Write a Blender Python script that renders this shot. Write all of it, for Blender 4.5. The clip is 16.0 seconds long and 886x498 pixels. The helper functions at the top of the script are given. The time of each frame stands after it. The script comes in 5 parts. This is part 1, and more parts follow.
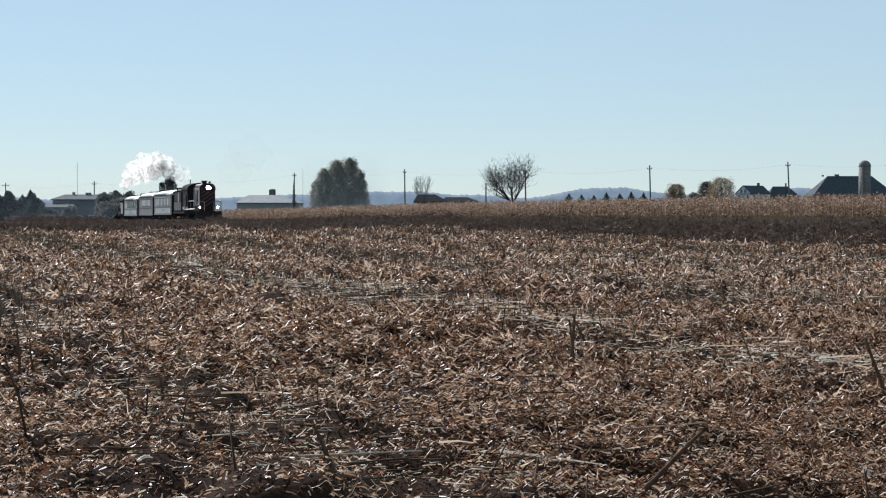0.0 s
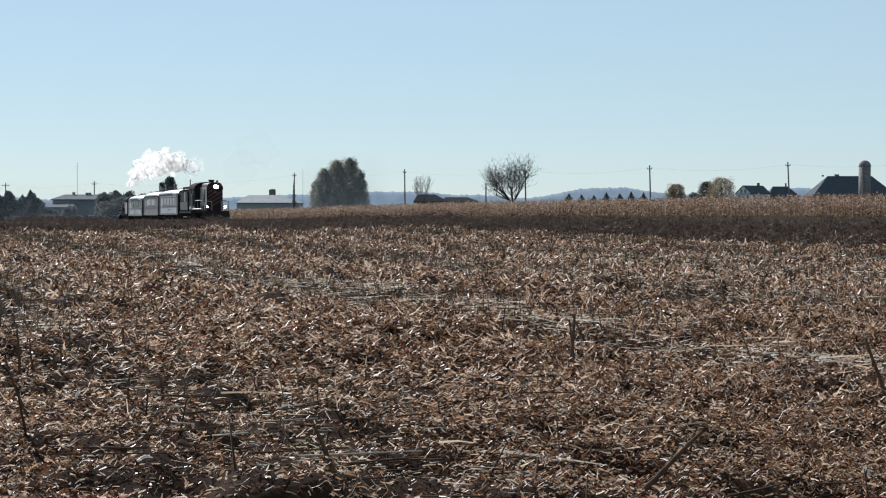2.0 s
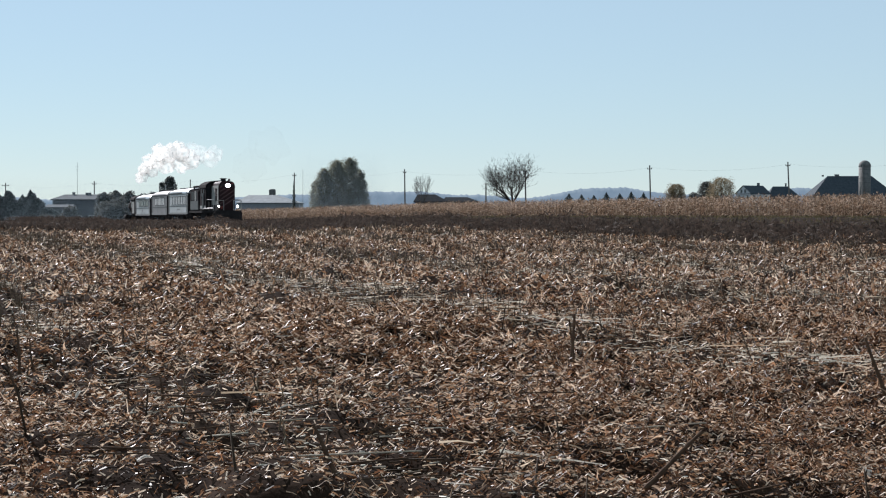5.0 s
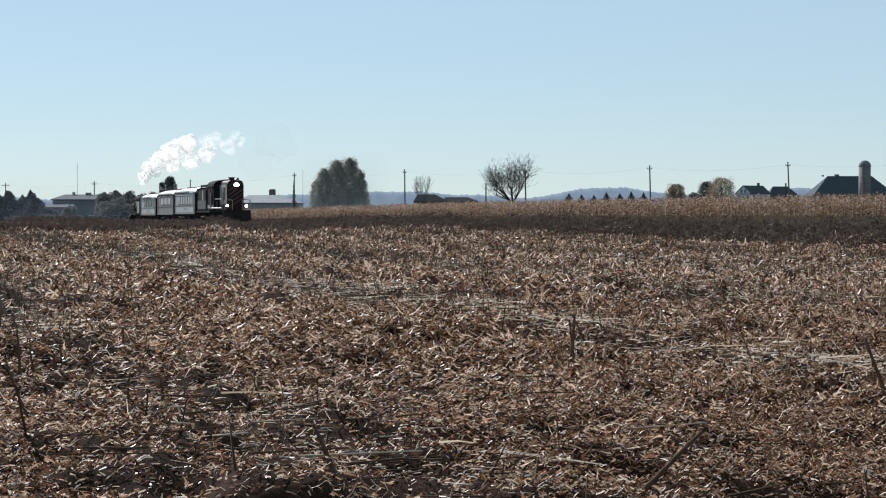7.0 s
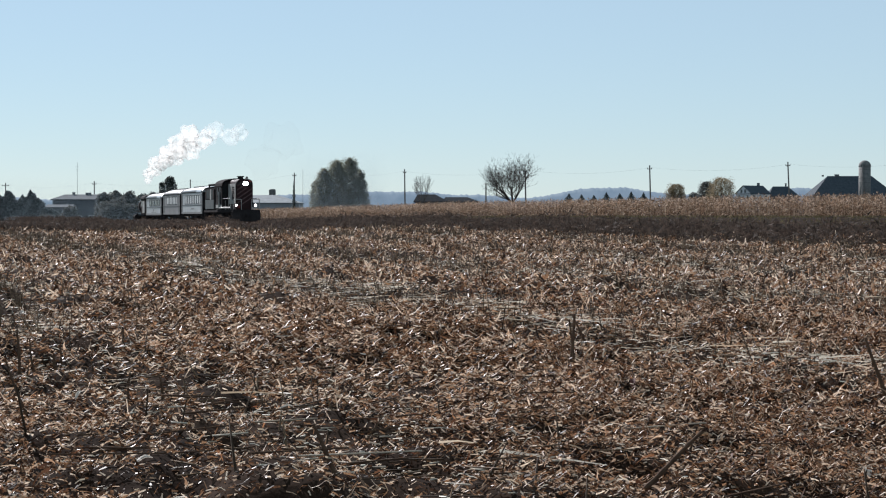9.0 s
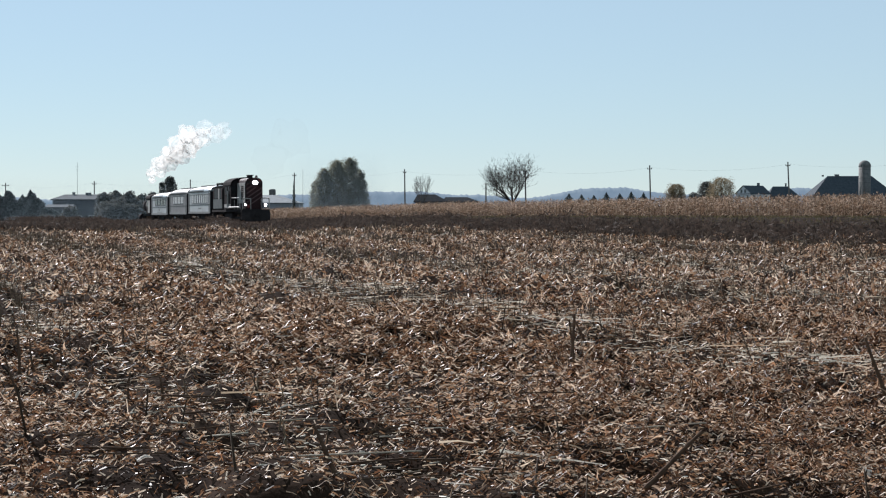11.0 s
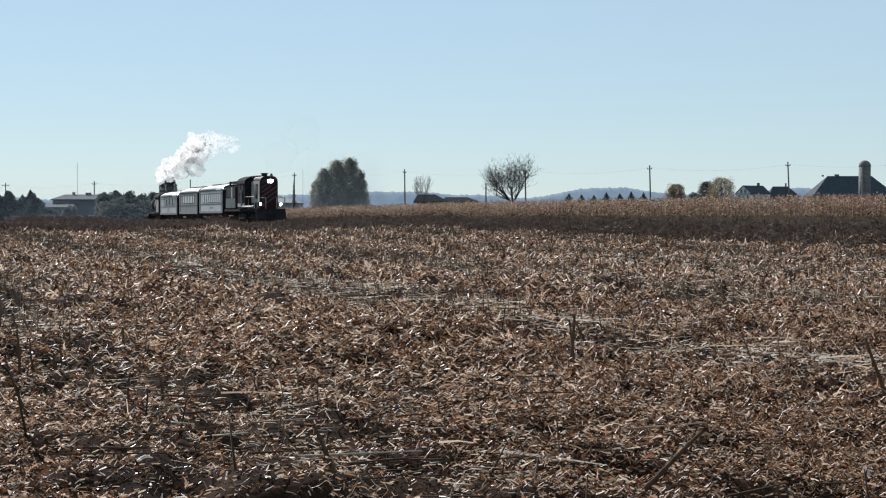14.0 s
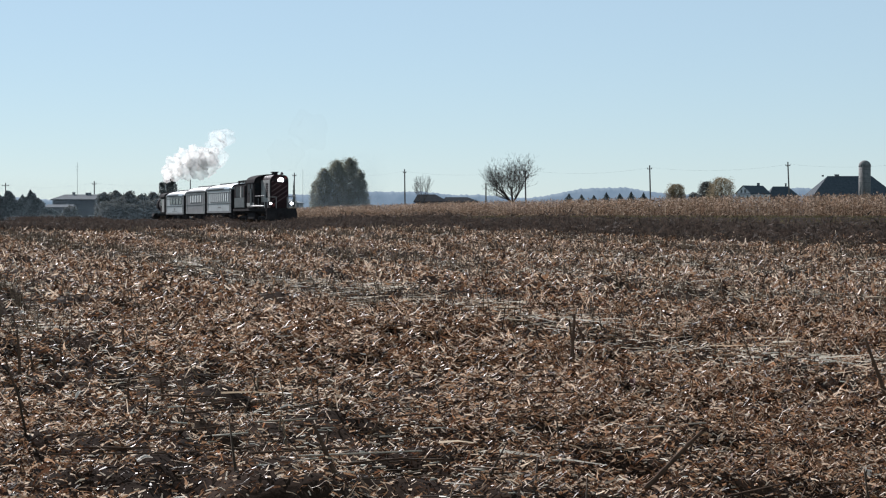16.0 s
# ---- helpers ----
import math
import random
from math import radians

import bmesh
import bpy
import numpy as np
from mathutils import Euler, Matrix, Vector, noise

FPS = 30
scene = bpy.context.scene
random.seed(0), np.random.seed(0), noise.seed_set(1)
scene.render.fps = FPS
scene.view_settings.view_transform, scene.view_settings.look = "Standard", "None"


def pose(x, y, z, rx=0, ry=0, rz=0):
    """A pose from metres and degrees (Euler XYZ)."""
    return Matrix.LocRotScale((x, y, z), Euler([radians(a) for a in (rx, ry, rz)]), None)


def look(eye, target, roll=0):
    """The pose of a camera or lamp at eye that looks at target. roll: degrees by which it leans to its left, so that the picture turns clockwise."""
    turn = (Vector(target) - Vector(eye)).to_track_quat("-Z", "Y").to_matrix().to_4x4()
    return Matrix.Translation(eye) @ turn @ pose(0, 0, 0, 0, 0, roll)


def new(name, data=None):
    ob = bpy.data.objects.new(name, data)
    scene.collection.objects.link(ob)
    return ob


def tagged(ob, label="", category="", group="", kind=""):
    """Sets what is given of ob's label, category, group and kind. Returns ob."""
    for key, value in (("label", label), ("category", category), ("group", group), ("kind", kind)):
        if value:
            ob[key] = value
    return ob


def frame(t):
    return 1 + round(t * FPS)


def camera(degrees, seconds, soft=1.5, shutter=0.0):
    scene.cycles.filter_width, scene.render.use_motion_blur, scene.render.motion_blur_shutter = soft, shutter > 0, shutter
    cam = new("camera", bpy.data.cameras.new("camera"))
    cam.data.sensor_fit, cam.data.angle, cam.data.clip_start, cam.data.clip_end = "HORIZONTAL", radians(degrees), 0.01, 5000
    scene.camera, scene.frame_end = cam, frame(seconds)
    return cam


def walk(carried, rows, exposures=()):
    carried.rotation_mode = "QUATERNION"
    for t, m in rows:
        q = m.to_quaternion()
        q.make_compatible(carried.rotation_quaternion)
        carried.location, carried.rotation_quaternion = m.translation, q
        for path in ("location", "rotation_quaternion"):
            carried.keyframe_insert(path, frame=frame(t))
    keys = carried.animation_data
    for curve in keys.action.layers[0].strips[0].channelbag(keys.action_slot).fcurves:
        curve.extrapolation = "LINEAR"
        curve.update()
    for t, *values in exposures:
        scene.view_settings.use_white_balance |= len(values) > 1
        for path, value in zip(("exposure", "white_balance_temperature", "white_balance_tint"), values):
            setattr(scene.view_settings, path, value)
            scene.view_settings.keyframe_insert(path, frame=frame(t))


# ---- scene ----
EYE = 1.5
TURN = 0.0191          # degrees of turn per unit of hand shake
SHAKE = ((0, 0, 0), (0.3, 0, 0), (0.5, 1.5, 2), (0.7, 0.5, 0.5), (0.8, 3, -2), (0.9, 1.5, -2.5), (1.0, 3, -4),
         (1.1, 2, -5), (1.2, 1, -4.3), (1.4, 0, -2.3), (1.6, 0, -1.2), (1.8, 0, -0.3), (2.0, 0, 0), (16.0, 0, 0))
cam = camera(29.3, 16.0, soft=1.15)
walk(cam, [(t, pose(0, 0, EYE, 90 - 1.127 + dy * TURN, 0, dx * TURN)) for t, dx, dy in SHAKE], exposures=((0, 0.44, 5860, 15), (16, 0.44, 5860, 15)))

# ---- sky and sun ----
SUN_UP, SUN_AZ = 33.0, -32.0      # degrees above the horizon; degrees to the right of straight ahead
world = bpy.data.worlds.new("world")
scene.world = world
world.use_nodes = True
wn = world.node_tree
sky = wn.nodes.new("ShaderNodeTexSky")
sky.sky_type = "NISHITA"
sky.sun_disc = False
sky.sun_elevation, sky.sun_rotation = radians(SUN_UP), radians(SUN_AZ)
sky.air_density, sky.dust_density, sky.ozone_density = 0.95, 0.02, 2.9
sky.altitude = 200
veil = wn.nodes.new("ShaderNodeMix")      # thin even autumn haze over the clear sky
veil.data_type = "RGBA"
veil.inputs[0].default_value = 0.58
for end in veil.inputs:
    if end.identifier == "B_Color":
        end.default_value = (6.9, 8.55, 8.15, 1)
    if end.identifier == "A_Color":
        wn.links.new(sky.outputs[0], end)
for end in veil.outputs:
    if end.identifier == "Result_Color":
        wn.links.new(end, wn.nodes["Background"].inputs[0])
wn.nodes["Background"].inputs[1].default_value = 0.063
sun = new("sun", bpy.data.lights.new("sun", "SUN"))
sun.data.energy, sun.data.angle, sun.data.color = 5.0, radians(0.53), (1.0, 0.93, 0.83)
sun_way = Vector((math.sin(radians(SUN_AZ)) * math.cos(radians(SUN_UP)), math.cos(radians(SUN_AZ)) * math.cos(radians(SUN_UP)), math.sin(radians(SUN_UP))))
sun.matrix_world = look(sun_way * 50, (0, 0, 0))


# ---- materials ----
def material(name, colors, scale=3.0, rough=0.7, metal=0.0, bump=0.0, through_light=0.0, island=False, grain=6.0, gloss=0.5, per_object=False):
    """colors: from two to four base colours, mixed by noise of two sizes or by random per piece."""
    m = bpy.data.materials.new(name)
    m.use_nodes = True
    n, l = m.node_tree.nodes, m.node_tree.links
    b = n["Principled BSDF"]
    b.inputs["Roughness"].default_value, b.inputs["Metallic"].default_value = rough, metal
    b.inputs["Specular IOR Level"].default_value = gloss
    tc = n.new("ShaderNodeTexCoord")
    big, small = n.new("ShaderNodeTexNoise"), n.new("ShaderNodeTexNoise")
    big.inputs["Scale"].default_value, small.inputs["Scale"].default_value = scale, scale * grain
    big.inputs["Detail"].default_value, small.inputs["Detail"].default_value = 4, 5
    for q in (big, small):
        l.new(tc.outputs["Object"], q.inputs["Vector"])
    ramp = n.new("ShaderNodeValToRGB")
    while len(ramp.color_ramp.elements) < len(colors):
        ramp.color_ramp.elements.new(0.5)
    lo, hi = (0.0, 1.0) if (island or per_object) else (0.3, 0.7)
    for i, c in enumerate(colors):
        e = ramp.color_ramp.elements[i]
        e.position, e.color = lo + (hi - lo) * i / (len(colors) - 1), (*c, 1)
    mix = n.new("ShaderNodeMath")
    mix.operation = "MULTIPLY_ADD"
    mix.inputs[1].default_value = 0.35
    l.new(small.outputs["Fac"], mix.inputs[0])
    if island or per_object:
        src = n.new("ShaderNodeNewGeometry").outputs["Random Per Island"] if island else n.new("ShaderNodeObjectInfo").outputs["Random"]
        mul = n.new("ShaderNodeMath")
        mul.operation = "MULTIPLY_ADD"
        l.new(src, mul.inputs[0])
        mul.inputs[1].default_value, mul.inputs[2].default_value = 0.9, -0.1
        l.new(mul.outputs[0], mix.inputs[2])
    else:
        mul = n.new("ShaderNodeMath")
        mul.operation = "MULTIPLY_ADD"
        l.new(big.outputs["Fac"], mul.inputs[0])
        mul.inputs[1].default_value, mul.inputs[2].default_value = 0.8, -0.08
        l.new(mul.outputs[0], mix.inputs[2])
    l.new(mix.outputs[0], ramp.inputs["Fac"])
    l.new(ramp.outputs["Color"], b.inputs["Base Color"])
    if bump:
        bp = n.new("ShaderNodeBump")
        bp.inputs["Strength"].default_value, bp.inputs["Distance"].default_value = bump, 0.02
        l.new(small.outputs["Fac"], bp.inputs["Height"])
        l.new(bp.outputs["Normal"], b.inputs["Normal"])
    if through_light:
        tr, mx = n.new("ShaderNodeBsdfTranslucent"), n.new("ShaderNodeMixShader")
        mx.inputs[0].default_value = through_light
        l.new(ramp.outputs["Color"], tr.inputs["Color"])
        l.new(b.outputs[0], mx.inputs[1])
        l.new(tr.outputs[0], mx.inputs[2])
        l.new(mx.outputs[0], n["Material Output"].inputs["Surface"])
    return m


def glow(name, color, strength):
    m = bpy.data.materials.new(name)
    m.use_nodes = True
    b = m.node_tree.nodes["Principled BSDF"]
    b.inputs["Base Color"].default_value = (0.9, 0.9, 0.85, 1)
    b.inputs["Emission Color"].default_value = (*color, 1)
    b.inputs["Emission Strength"].default_value = strength
    return m


def glass(name, color, rough=0.25):
    m = bpy.data.materials.new(name)
    m.use_nodes = True
    b = m.node_tree.nodes["Principled BSDF"]
    b.inputs["Base Color"].default_value = (*color, 1)
    b.inputs["Roughness"].default_value = rough
    b.inputs["Transmission Weight"].default_value = 0.15
    return m


SOIL = material("soil", ((0.01, 0.006, 0.004), (0.02, 0.012, 0.008), (0.042, 0.026, 0.017)), 1.2, 1.0, bump=0.8, grain=9, gloss=0.03)
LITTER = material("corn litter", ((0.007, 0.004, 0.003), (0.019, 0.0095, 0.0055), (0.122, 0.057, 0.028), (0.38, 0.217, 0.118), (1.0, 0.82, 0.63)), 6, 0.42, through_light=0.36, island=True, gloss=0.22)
RUST = material("curled rusty corn leaves", ((0.07, 0.025, 0.014), (0.2, 0.085, 0.042), (0.38, 0.19, 0.095), (0.7, 0.5, 0.34)), 14, 0.55, through_light=0.4, island=True, gloss=0.2)
STALK = material("dry corn stalk", ((0.03, 0.02, 0.013), (0.075, 0.05, 0.032), (0.19, 0.13, 0.08)), 8, 0.7, island=True, gloss=0.08)
OLD_STALK = material("dark brown corn stalk", ((0.06, 0.036, 0.025), (0.125, 0.078, 0.05)), 20, 0.8, bump=0.3, gloss=0.06)
# pale tone includes the white glint of sun on lying stalks
PALE_STALK = material("corn stalk painted pale with glint", ((0.26, 0.2, 0.14), (0.44, 0.37, 0.28), (0.66, 0.6, 0.5)), 8, 0.55, island=True, gloss=0.25)
CORN = material("ripe dry corn leaves", ((0.045, 0.027, 0.017), (0.16, 0.096, 0.058), (0.36, 0.235, 0.15), (0.76, 0.59, 0.44)), 4, 0.65, through_light=0.3, island=True, gloss=0.2)
WEED = material("dead brown weeds", ((0.036, 0.026, 0.021), (0.064, 0.047, 0.038), (0.108, 0.081, 0.065)), 3, 0.8, through_light=0.35, island=True, gloss=0.1)
GRASS = material("rough autumn grass", ((0.055, 0.046, 0.024), (0.1, 0.082, 0.042), (0.15, 0.12, 0.066)), 3, 0.8, through_light=0.3, island=True, gloss=0.1)
BALLAST = material("crushed stone ballast", ((0.12, 0.11, 0.1), (0.25, 0.23, 0.21), (0.36, 0.34, 0.31)), 6, 0.9, bump=1.0)
RAIL = material("rusty rail steel", ((0.09, 0.055, 0.038), (0.15, 0.1, 0.07)), 4, 0.85, 0.1, gloss=0.2)
TIE = material("weathered tie wood", ((0.04, 0.03, 0.022), (0.1, 0.08, 0.06)), 5, 0.9, per_object=True)
MAROON = material("dark maroon loco paint", ((0.019, 0.009, 0.01), (0.032, 0.013, 0.014)), 2, 0.6, bump=0.05, gloss=0.12)
# black raised slightly: the air's haze is put into this colour
BLACK = material("sooty black metal", ((0.02, 0.018, 0.019), (0.042, 0.037, 0.037)), 2, 0.9, bump=0.1, gloss=0.04)
STRIPE = material("faded red warning stripe", ((0.06, 0.036, 0.035), (0.095, 0.056, 0.053)), 5, 0.6, gloss=0.2)
TRIM = material("dark grey-green trim paint", ((0.06, 0.068, 0.066), (0.1, 0.11, 0.106)), 2, 0.6, gloss=0.25)
RED = material("dull red corner paint", ((0.14, 0.03, 0.028), (0.22, 0.045, 0.04)), 4, 0.6, gloss=0.2)
CREAM = material("greyish off-white paint", ((0.27, 0.255, 0.235), (0.4, 0.38, 0.35)), 1.5, 0.55, bump=0.05, gloss=0.3)
WHITE = material("greyish white coach paint", ((0.35, 0.365, 0.36), (0.47, 0.485, 0.48)), 0.8, 0.5, bump=0.03, gloss=0.3)
GREY = material("grey coach paint", ((0.17, 0.162, 0.16), (0.24, 0.23, 0.225)), 0.8, 0.5, bump=0.03, gloss=0.3)
ROOF = material("shiny bare roof metal", ((0.11, 0.11, 0.108), (0.17, 0.17, 0.166)), 1.0, 0.35, 0.3, bump=0.03)
ROOF_GLINT = material("pale metal for the roof glint", ((0.42, 0.42, 0.41), (0.55, 0.55, 0.54)), 1.0, 0.36, 0.9, bump=0.01)
ROOF_DULL = material("dull grey roof paint", ((0.16, 0.155, 0.15), (0.25, 0.245, 0.24)), 1.0, 0.55, 0.1, bump=0.04, gloss=0.3)
# palest tones stand in for sun glints along the split stalks
PALE_RIND = material("split pale stalk rind", ((0.3, 0.22, 0.14), (0.6, 0.5, 0.37), (0.86, 0.8, 0.69)), 8, 0.5, through_light=0.4, island=True, gloss=0.3)
PANE = glass("coach window glass", (0.05, 0.065, 0.065))
DARK_PANE = material("dark cab window glass", ((0.012, 0.013, 0.014), (0.024, 0.025, 0.026)), 2, 0.45, gloss=0.08)
# pale tone stands in for daylight seen through the windows
LIT_PANE = material("pane painted as if lit", ((0.62, 0.62, 0.6), (0.75, 0.75, 0.72)), 3, 0.6)
LAMP = glow("headlight beam glass", (1.0, 0.95, 0.86), 14.0)
BARK = material("grey bark", ((0.03, 0.024, 0.02), (0.075, 0.06, 0.05)), 4, 0.9, bump=0.5)
# lighter than real leaves: distance haze is put into the colour
LEAF_GREEN = material("dull olive autumn leaves", ((0.15, 0.16, 0.122), (0.2, 0.207, 0.16), (0.28, 0.273, 0.205)), 2, 0.85, through_light=0.7, island=True, gloss=0.1)
LEAF_GOLD = material("tan golden autumn leaves", ((0.12, 0.1, 0.064), (0.2, 0.163, 0.105), (0.3, 0.25, 0.17)), 2, 0.8, through_light=0.72, island=True, gloss=0.1)
# needle colour raised towards blue-grey to paint in the haze
LEAF_DARK = material("conifer needles paled by painted haze", ((0.066, 0.084, 0.086), (0.082, 0.1, 0.1), (0.1, 0.116, 0.112)), 2, 0.95, through_light=0.56, island=True, gloss=0.02)
HUSK = material("curled tan husk", ((0.3, 0.19, 0.1), (0.5, 0.36, 0.22)), 14, 0.6, bump=0.3, through_light=0.3)
HUSK_WHITE = material("bleached white husk", ((0.6, 0.55, 0.48), (0.78, 0.74, 0.68)), 14, 0.55, bump=0.3, through_light=0.3)
HUSK_RED = material("rusty red leaf", ((0.12, 0.03, 0.022), (0.2, 0.055, 0.04)), 14, 0.6, bump=0.3, through_light=0.3)
# raised to blue-grey as well, painting haze over the tree row
LEAF_GREY = material("dusky twigs and leaves paled by painted haze", ((0.088, 0.094, 0.09), (0.108, 0.113, 0.106), (0.132, 0.134, 0.122)), 2, 0.95, through_light=0.56, island=True, gloss=0.02)
POLE = material("grey weathered pole wood", ((0.11, 0.095, 0.085), (0.2, 0.175, 0.155)), 3, 0.85)
WIRE = material("dull wire", ((0.05, 0.055, 0.06), (0.08, 0.085, 0.09)), 3, 0.8, gloss=0.1)
DARK_ROOF = material("dark plain roofing", ((0.018, 0.02, 0.023), (0.035, 0.038, 0.042)), 1.5, 0.95, bump=0.3, gloss=0.03)
# shingle colour lifted a little, with distance haze painted in
SHINGLE = material("slate-grey shingles", ((0.036, 0.046, 0.056), (0.066, 0.08, 0.094)), 1.5, 0.85, bump=0.4, gloss=0.12)
TIN = material("weathered grey barn tin", ((0.15, 0.165, 0.175), (0.23, 0.25, 0.26)), 0.7, 0.6, 0.1, bump=0.1, gloss=0.3)
# boards lightened too, haze put into their colour
BARN = material("dark weathered barn boards", ((0.075, 0.084, 0.094), (0.125, 0.134, 0.144)), 1.5, 0.85, bump=0.3)
SHED = material("grey painted steel siding", ((0.2, 0.215, 0.23), (0.28, 0.295, 0.31)), 1.5, 0.6, bump=0.2)
PLASTER = material("white house siding", ((0.55, 0.57, 0.58), (0.72, 0.74, 0.75)), 1.0, 0.6, bump=0.1)
CONCRETE = material("grey concrete staves", ((0.11, 0.11, 0.106), (0.18, 0.178, 0.17)), 1.2, 0.8, bump=0.3, gloss=0.3)


def vapour(name, color, thin, forward):
    """Scraps of vapour: mostly clear, scattering light on and around."""
    m = bpy.data.materials.new(name)
    m.use_nodes = True
    n, l = m.node_tree.nodes, m.node_tree.links
    n.remove(n["Principled BSDF"])
    clear, tr, di, re = n.new("ShaderNodeBsdfTransparent"), n.new("ShaderNodeBsdfTranslucent"), n.new("ShaderNodeBsdfDiffuse"), n.new("ShaderNodeBsdfRefraction")
    for q in (tr, di, re):
        q.inputs["Color"].default_value = (*color, 1)
    re.inputs["IOR"].default_value, re.inputs["Roughness"].default_value = 1.33, 0.75
    m1, m2, m3 = (n.new("ShaderNodeMixShader") for _ in range(3))
    m1.inputs[0].default_value, m2.inputs[0].default_value, m3.inputs[0].default_value = 0.85, forward, thin
    l.new(di.outputs[0], m1.inputs[1])
    l.new(tr.outputs[0], m1.inputs[2])
    l.new(m1.outputs[0], m2.inputs[1])
    l.new(re.outputs[0], m2.inputs[2])
    l.new(m2.outputs[0], m3.inputs[1])
    l.new(clear.outputs[0], m3.inputs[2])
    l.new(m3.outputs[0], n["Material Output"].inputs["Surface"])
    return m


STEAM = vapour("white steam", (1.0, 0.98, 0.95), 0.7, 0.0)
WISP = vapour("thin white vapour", (1.0, 0.985, 0.96), 0.89, 0.0)
SOOT = vapour("thin grey exhaust", (0.3, 0.29, 0.27), 0.987, 0.1)


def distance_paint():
    """Wooded hills kilometres away; the air's blue haze is painted in as a glow."""
    m = bpy.data.materials.new("far woods with haze painted in")
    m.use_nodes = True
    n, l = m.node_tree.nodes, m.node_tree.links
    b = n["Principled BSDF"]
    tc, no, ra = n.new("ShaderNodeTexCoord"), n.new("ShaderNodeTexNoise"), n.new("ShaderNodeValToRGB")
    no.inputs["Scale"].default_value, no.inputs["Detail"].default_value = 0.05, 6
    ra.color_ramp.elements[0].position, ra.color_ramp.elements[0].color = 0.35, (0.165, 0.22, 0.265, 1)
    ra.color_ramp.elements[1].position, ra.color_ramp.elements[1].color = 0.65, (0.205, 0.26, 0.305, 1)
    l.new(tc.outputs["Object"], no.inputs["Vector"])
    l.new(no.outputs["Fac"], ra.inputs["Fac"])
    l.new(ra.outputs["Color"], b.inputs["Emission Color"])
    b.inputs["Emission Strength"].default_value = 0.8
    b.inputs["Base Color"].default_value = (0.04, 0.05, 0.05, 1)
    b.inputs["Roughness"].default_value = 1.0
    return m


FAR = distance_paint()


# ---- mesh helpers ----
def box(bm, x, y, z, sx, sy, sz, rx=0, ry=0, rz=0):
    """A box with its centre at x, y, z."""
    bmesh.ops.create_cube(bm, size=1, matrix=pose(x, y, z, rx, ry, rz) @ Matrix.Diagonal((sx, sy, sz, 1)))
    return bm


def tube(bm, a, b, r0, r1=None, seg=10):
    a, b = Vector(a), Vector(b)
    d = b - a
    m = Matrix.Translation((a + b) / 2) @ d.to_track_quat("Z", "Y").to_matrix().to_4x4()
    bmesh.ops.create_cone(bm, cap_ends=True, segments=seg, radius1=r0, radius2=r0 if r1 is None else r1, depth=d.length, matrix=m)
    return bm


def boxes(*rows):
    bm = bmesh.new()
    for r in rows:
        box(bm, *r)
    return bm


def tubes(*rows):
    bm = bmesh.new()
    for r in rows:
        tube(bm, *r)
    return bm


def prism(bm, outline, x0, x1):
    """Extrudes an outline of (y, z) points along x."""
    a = [bm.verts.new((x0, y, z)) for y, z in outline]
    b = [bm.verts.new((x1, y, z)) for y, z in outline]
    n = len(outline)
    for i in range(n):
        bm.faces.new((a[i], a[(i + 1) % n], b[(i + 1) % n], b[i]))
    bm.faces.new(a[::-1])
    bm.faces.new(b)
    bmesh.ops.recalc_face_normals(bm, faces=bm.faces[:])
    return bm


def soften(bm, width=0.03):
    bmesh.ops.bevel(bm, geom=[e for e in bm.edges if e.calc_face_angle(0) > 0.6], offset=width, segments=2, affect="EDGES")
    return bm


def link(name, bm, mat, smooth=False):
    me = bpy.data.meshes.new(name)
    bm.to_mesh(me)
    bm.free()
    me.materials.append(mat)
    if smooth:
        for p in me.polygons:
            p.use_smooth = True
    return new(name, me)


def part(name, bm, mat, parent, label="", smooth=False):
    ob = link(name, bm, mat, smooth)
    ob.parent = parent
    return tagged(ob, label)


def sheet(name, verts, faces, mat, smooth=False):
    """A mesh from arrays; all faces have the same number of corners."""
    me = bpy.data.meshes.new(name)
    v, f = np.asarray(verts, np.float32), np.asarray(faces, np.int32)
    k = f.shape[1]
    me.vertices.add(len(v))
    me.vertices.foreach_set("co", v.ravel())
    me.loops.add(f.size)
    me.loops.foreach_set("vertex_index", f.ravel())
    me.polygons.add(len(f))
    me.polygons.foreach_set("loop_start", np.arange(0, f.size, k, dtype=np.int32))
    me.update(calc_edges=True)
    me.materials.append(mat)
    if smooth:
        me.polygons.foreach_set("use_smooth", np.ones(len(f), bool))
    return new(name, me)


rng = np.random.default_rng(7)


def rotations(n, upright=False):
    """n random turns as matrices."""
    if upright:
        a = rng.uniform(0, 2 * np.pi, n)
        m = np.zeros((n, 3, 3))
        m[:, 0, 0] = m[:, 1, 1] = np.cos(a)
        m[:, 0, 1], m[:, 1, 0], m[:, 2, 2] = -np.sin(a), np.sin(a), 1
        return m
    q = rng.normal(size=(n, 4))
    w, x, y, z = (q / np.linalg.norm(q, axis=1, keepdims=True)).T
    return np.stack([1 - 2 * (y * y + z * z), 2 * (x * y - z * w), 2 * (x * z + y * w), 2 * (x * y + z * w), 1 - 2 * (x * x + z * z), 2 * (y * z - x * w),
                     2 * (x * z - y * w), 2 * (y * z + x * w), 1 - 2 * (x * x + y * y)], 1).reshape(n, 3, 3)


def flakes(points, size, mat, name, slim=0.6):
    """A leaf-like bent quad at each point."""
    n = len(points)
    s = size * rng.uniform(0.6, 1.3, n)
    base = np.array([[-0.5, 0, -0.1], [0, -0.5 * slim, 0.08], [0.5, 0, -0.1], [0, 0.5 * slim, 0.08]])
    v = np.einsum("nij,kj->nki", rotations(n), base) * s[:, None, None] + np.asarray(points)[:, None, :]
    return sheet(name, v.reshape(-1, 3), np.arange(4 * n).reshape(n, 4), mat)


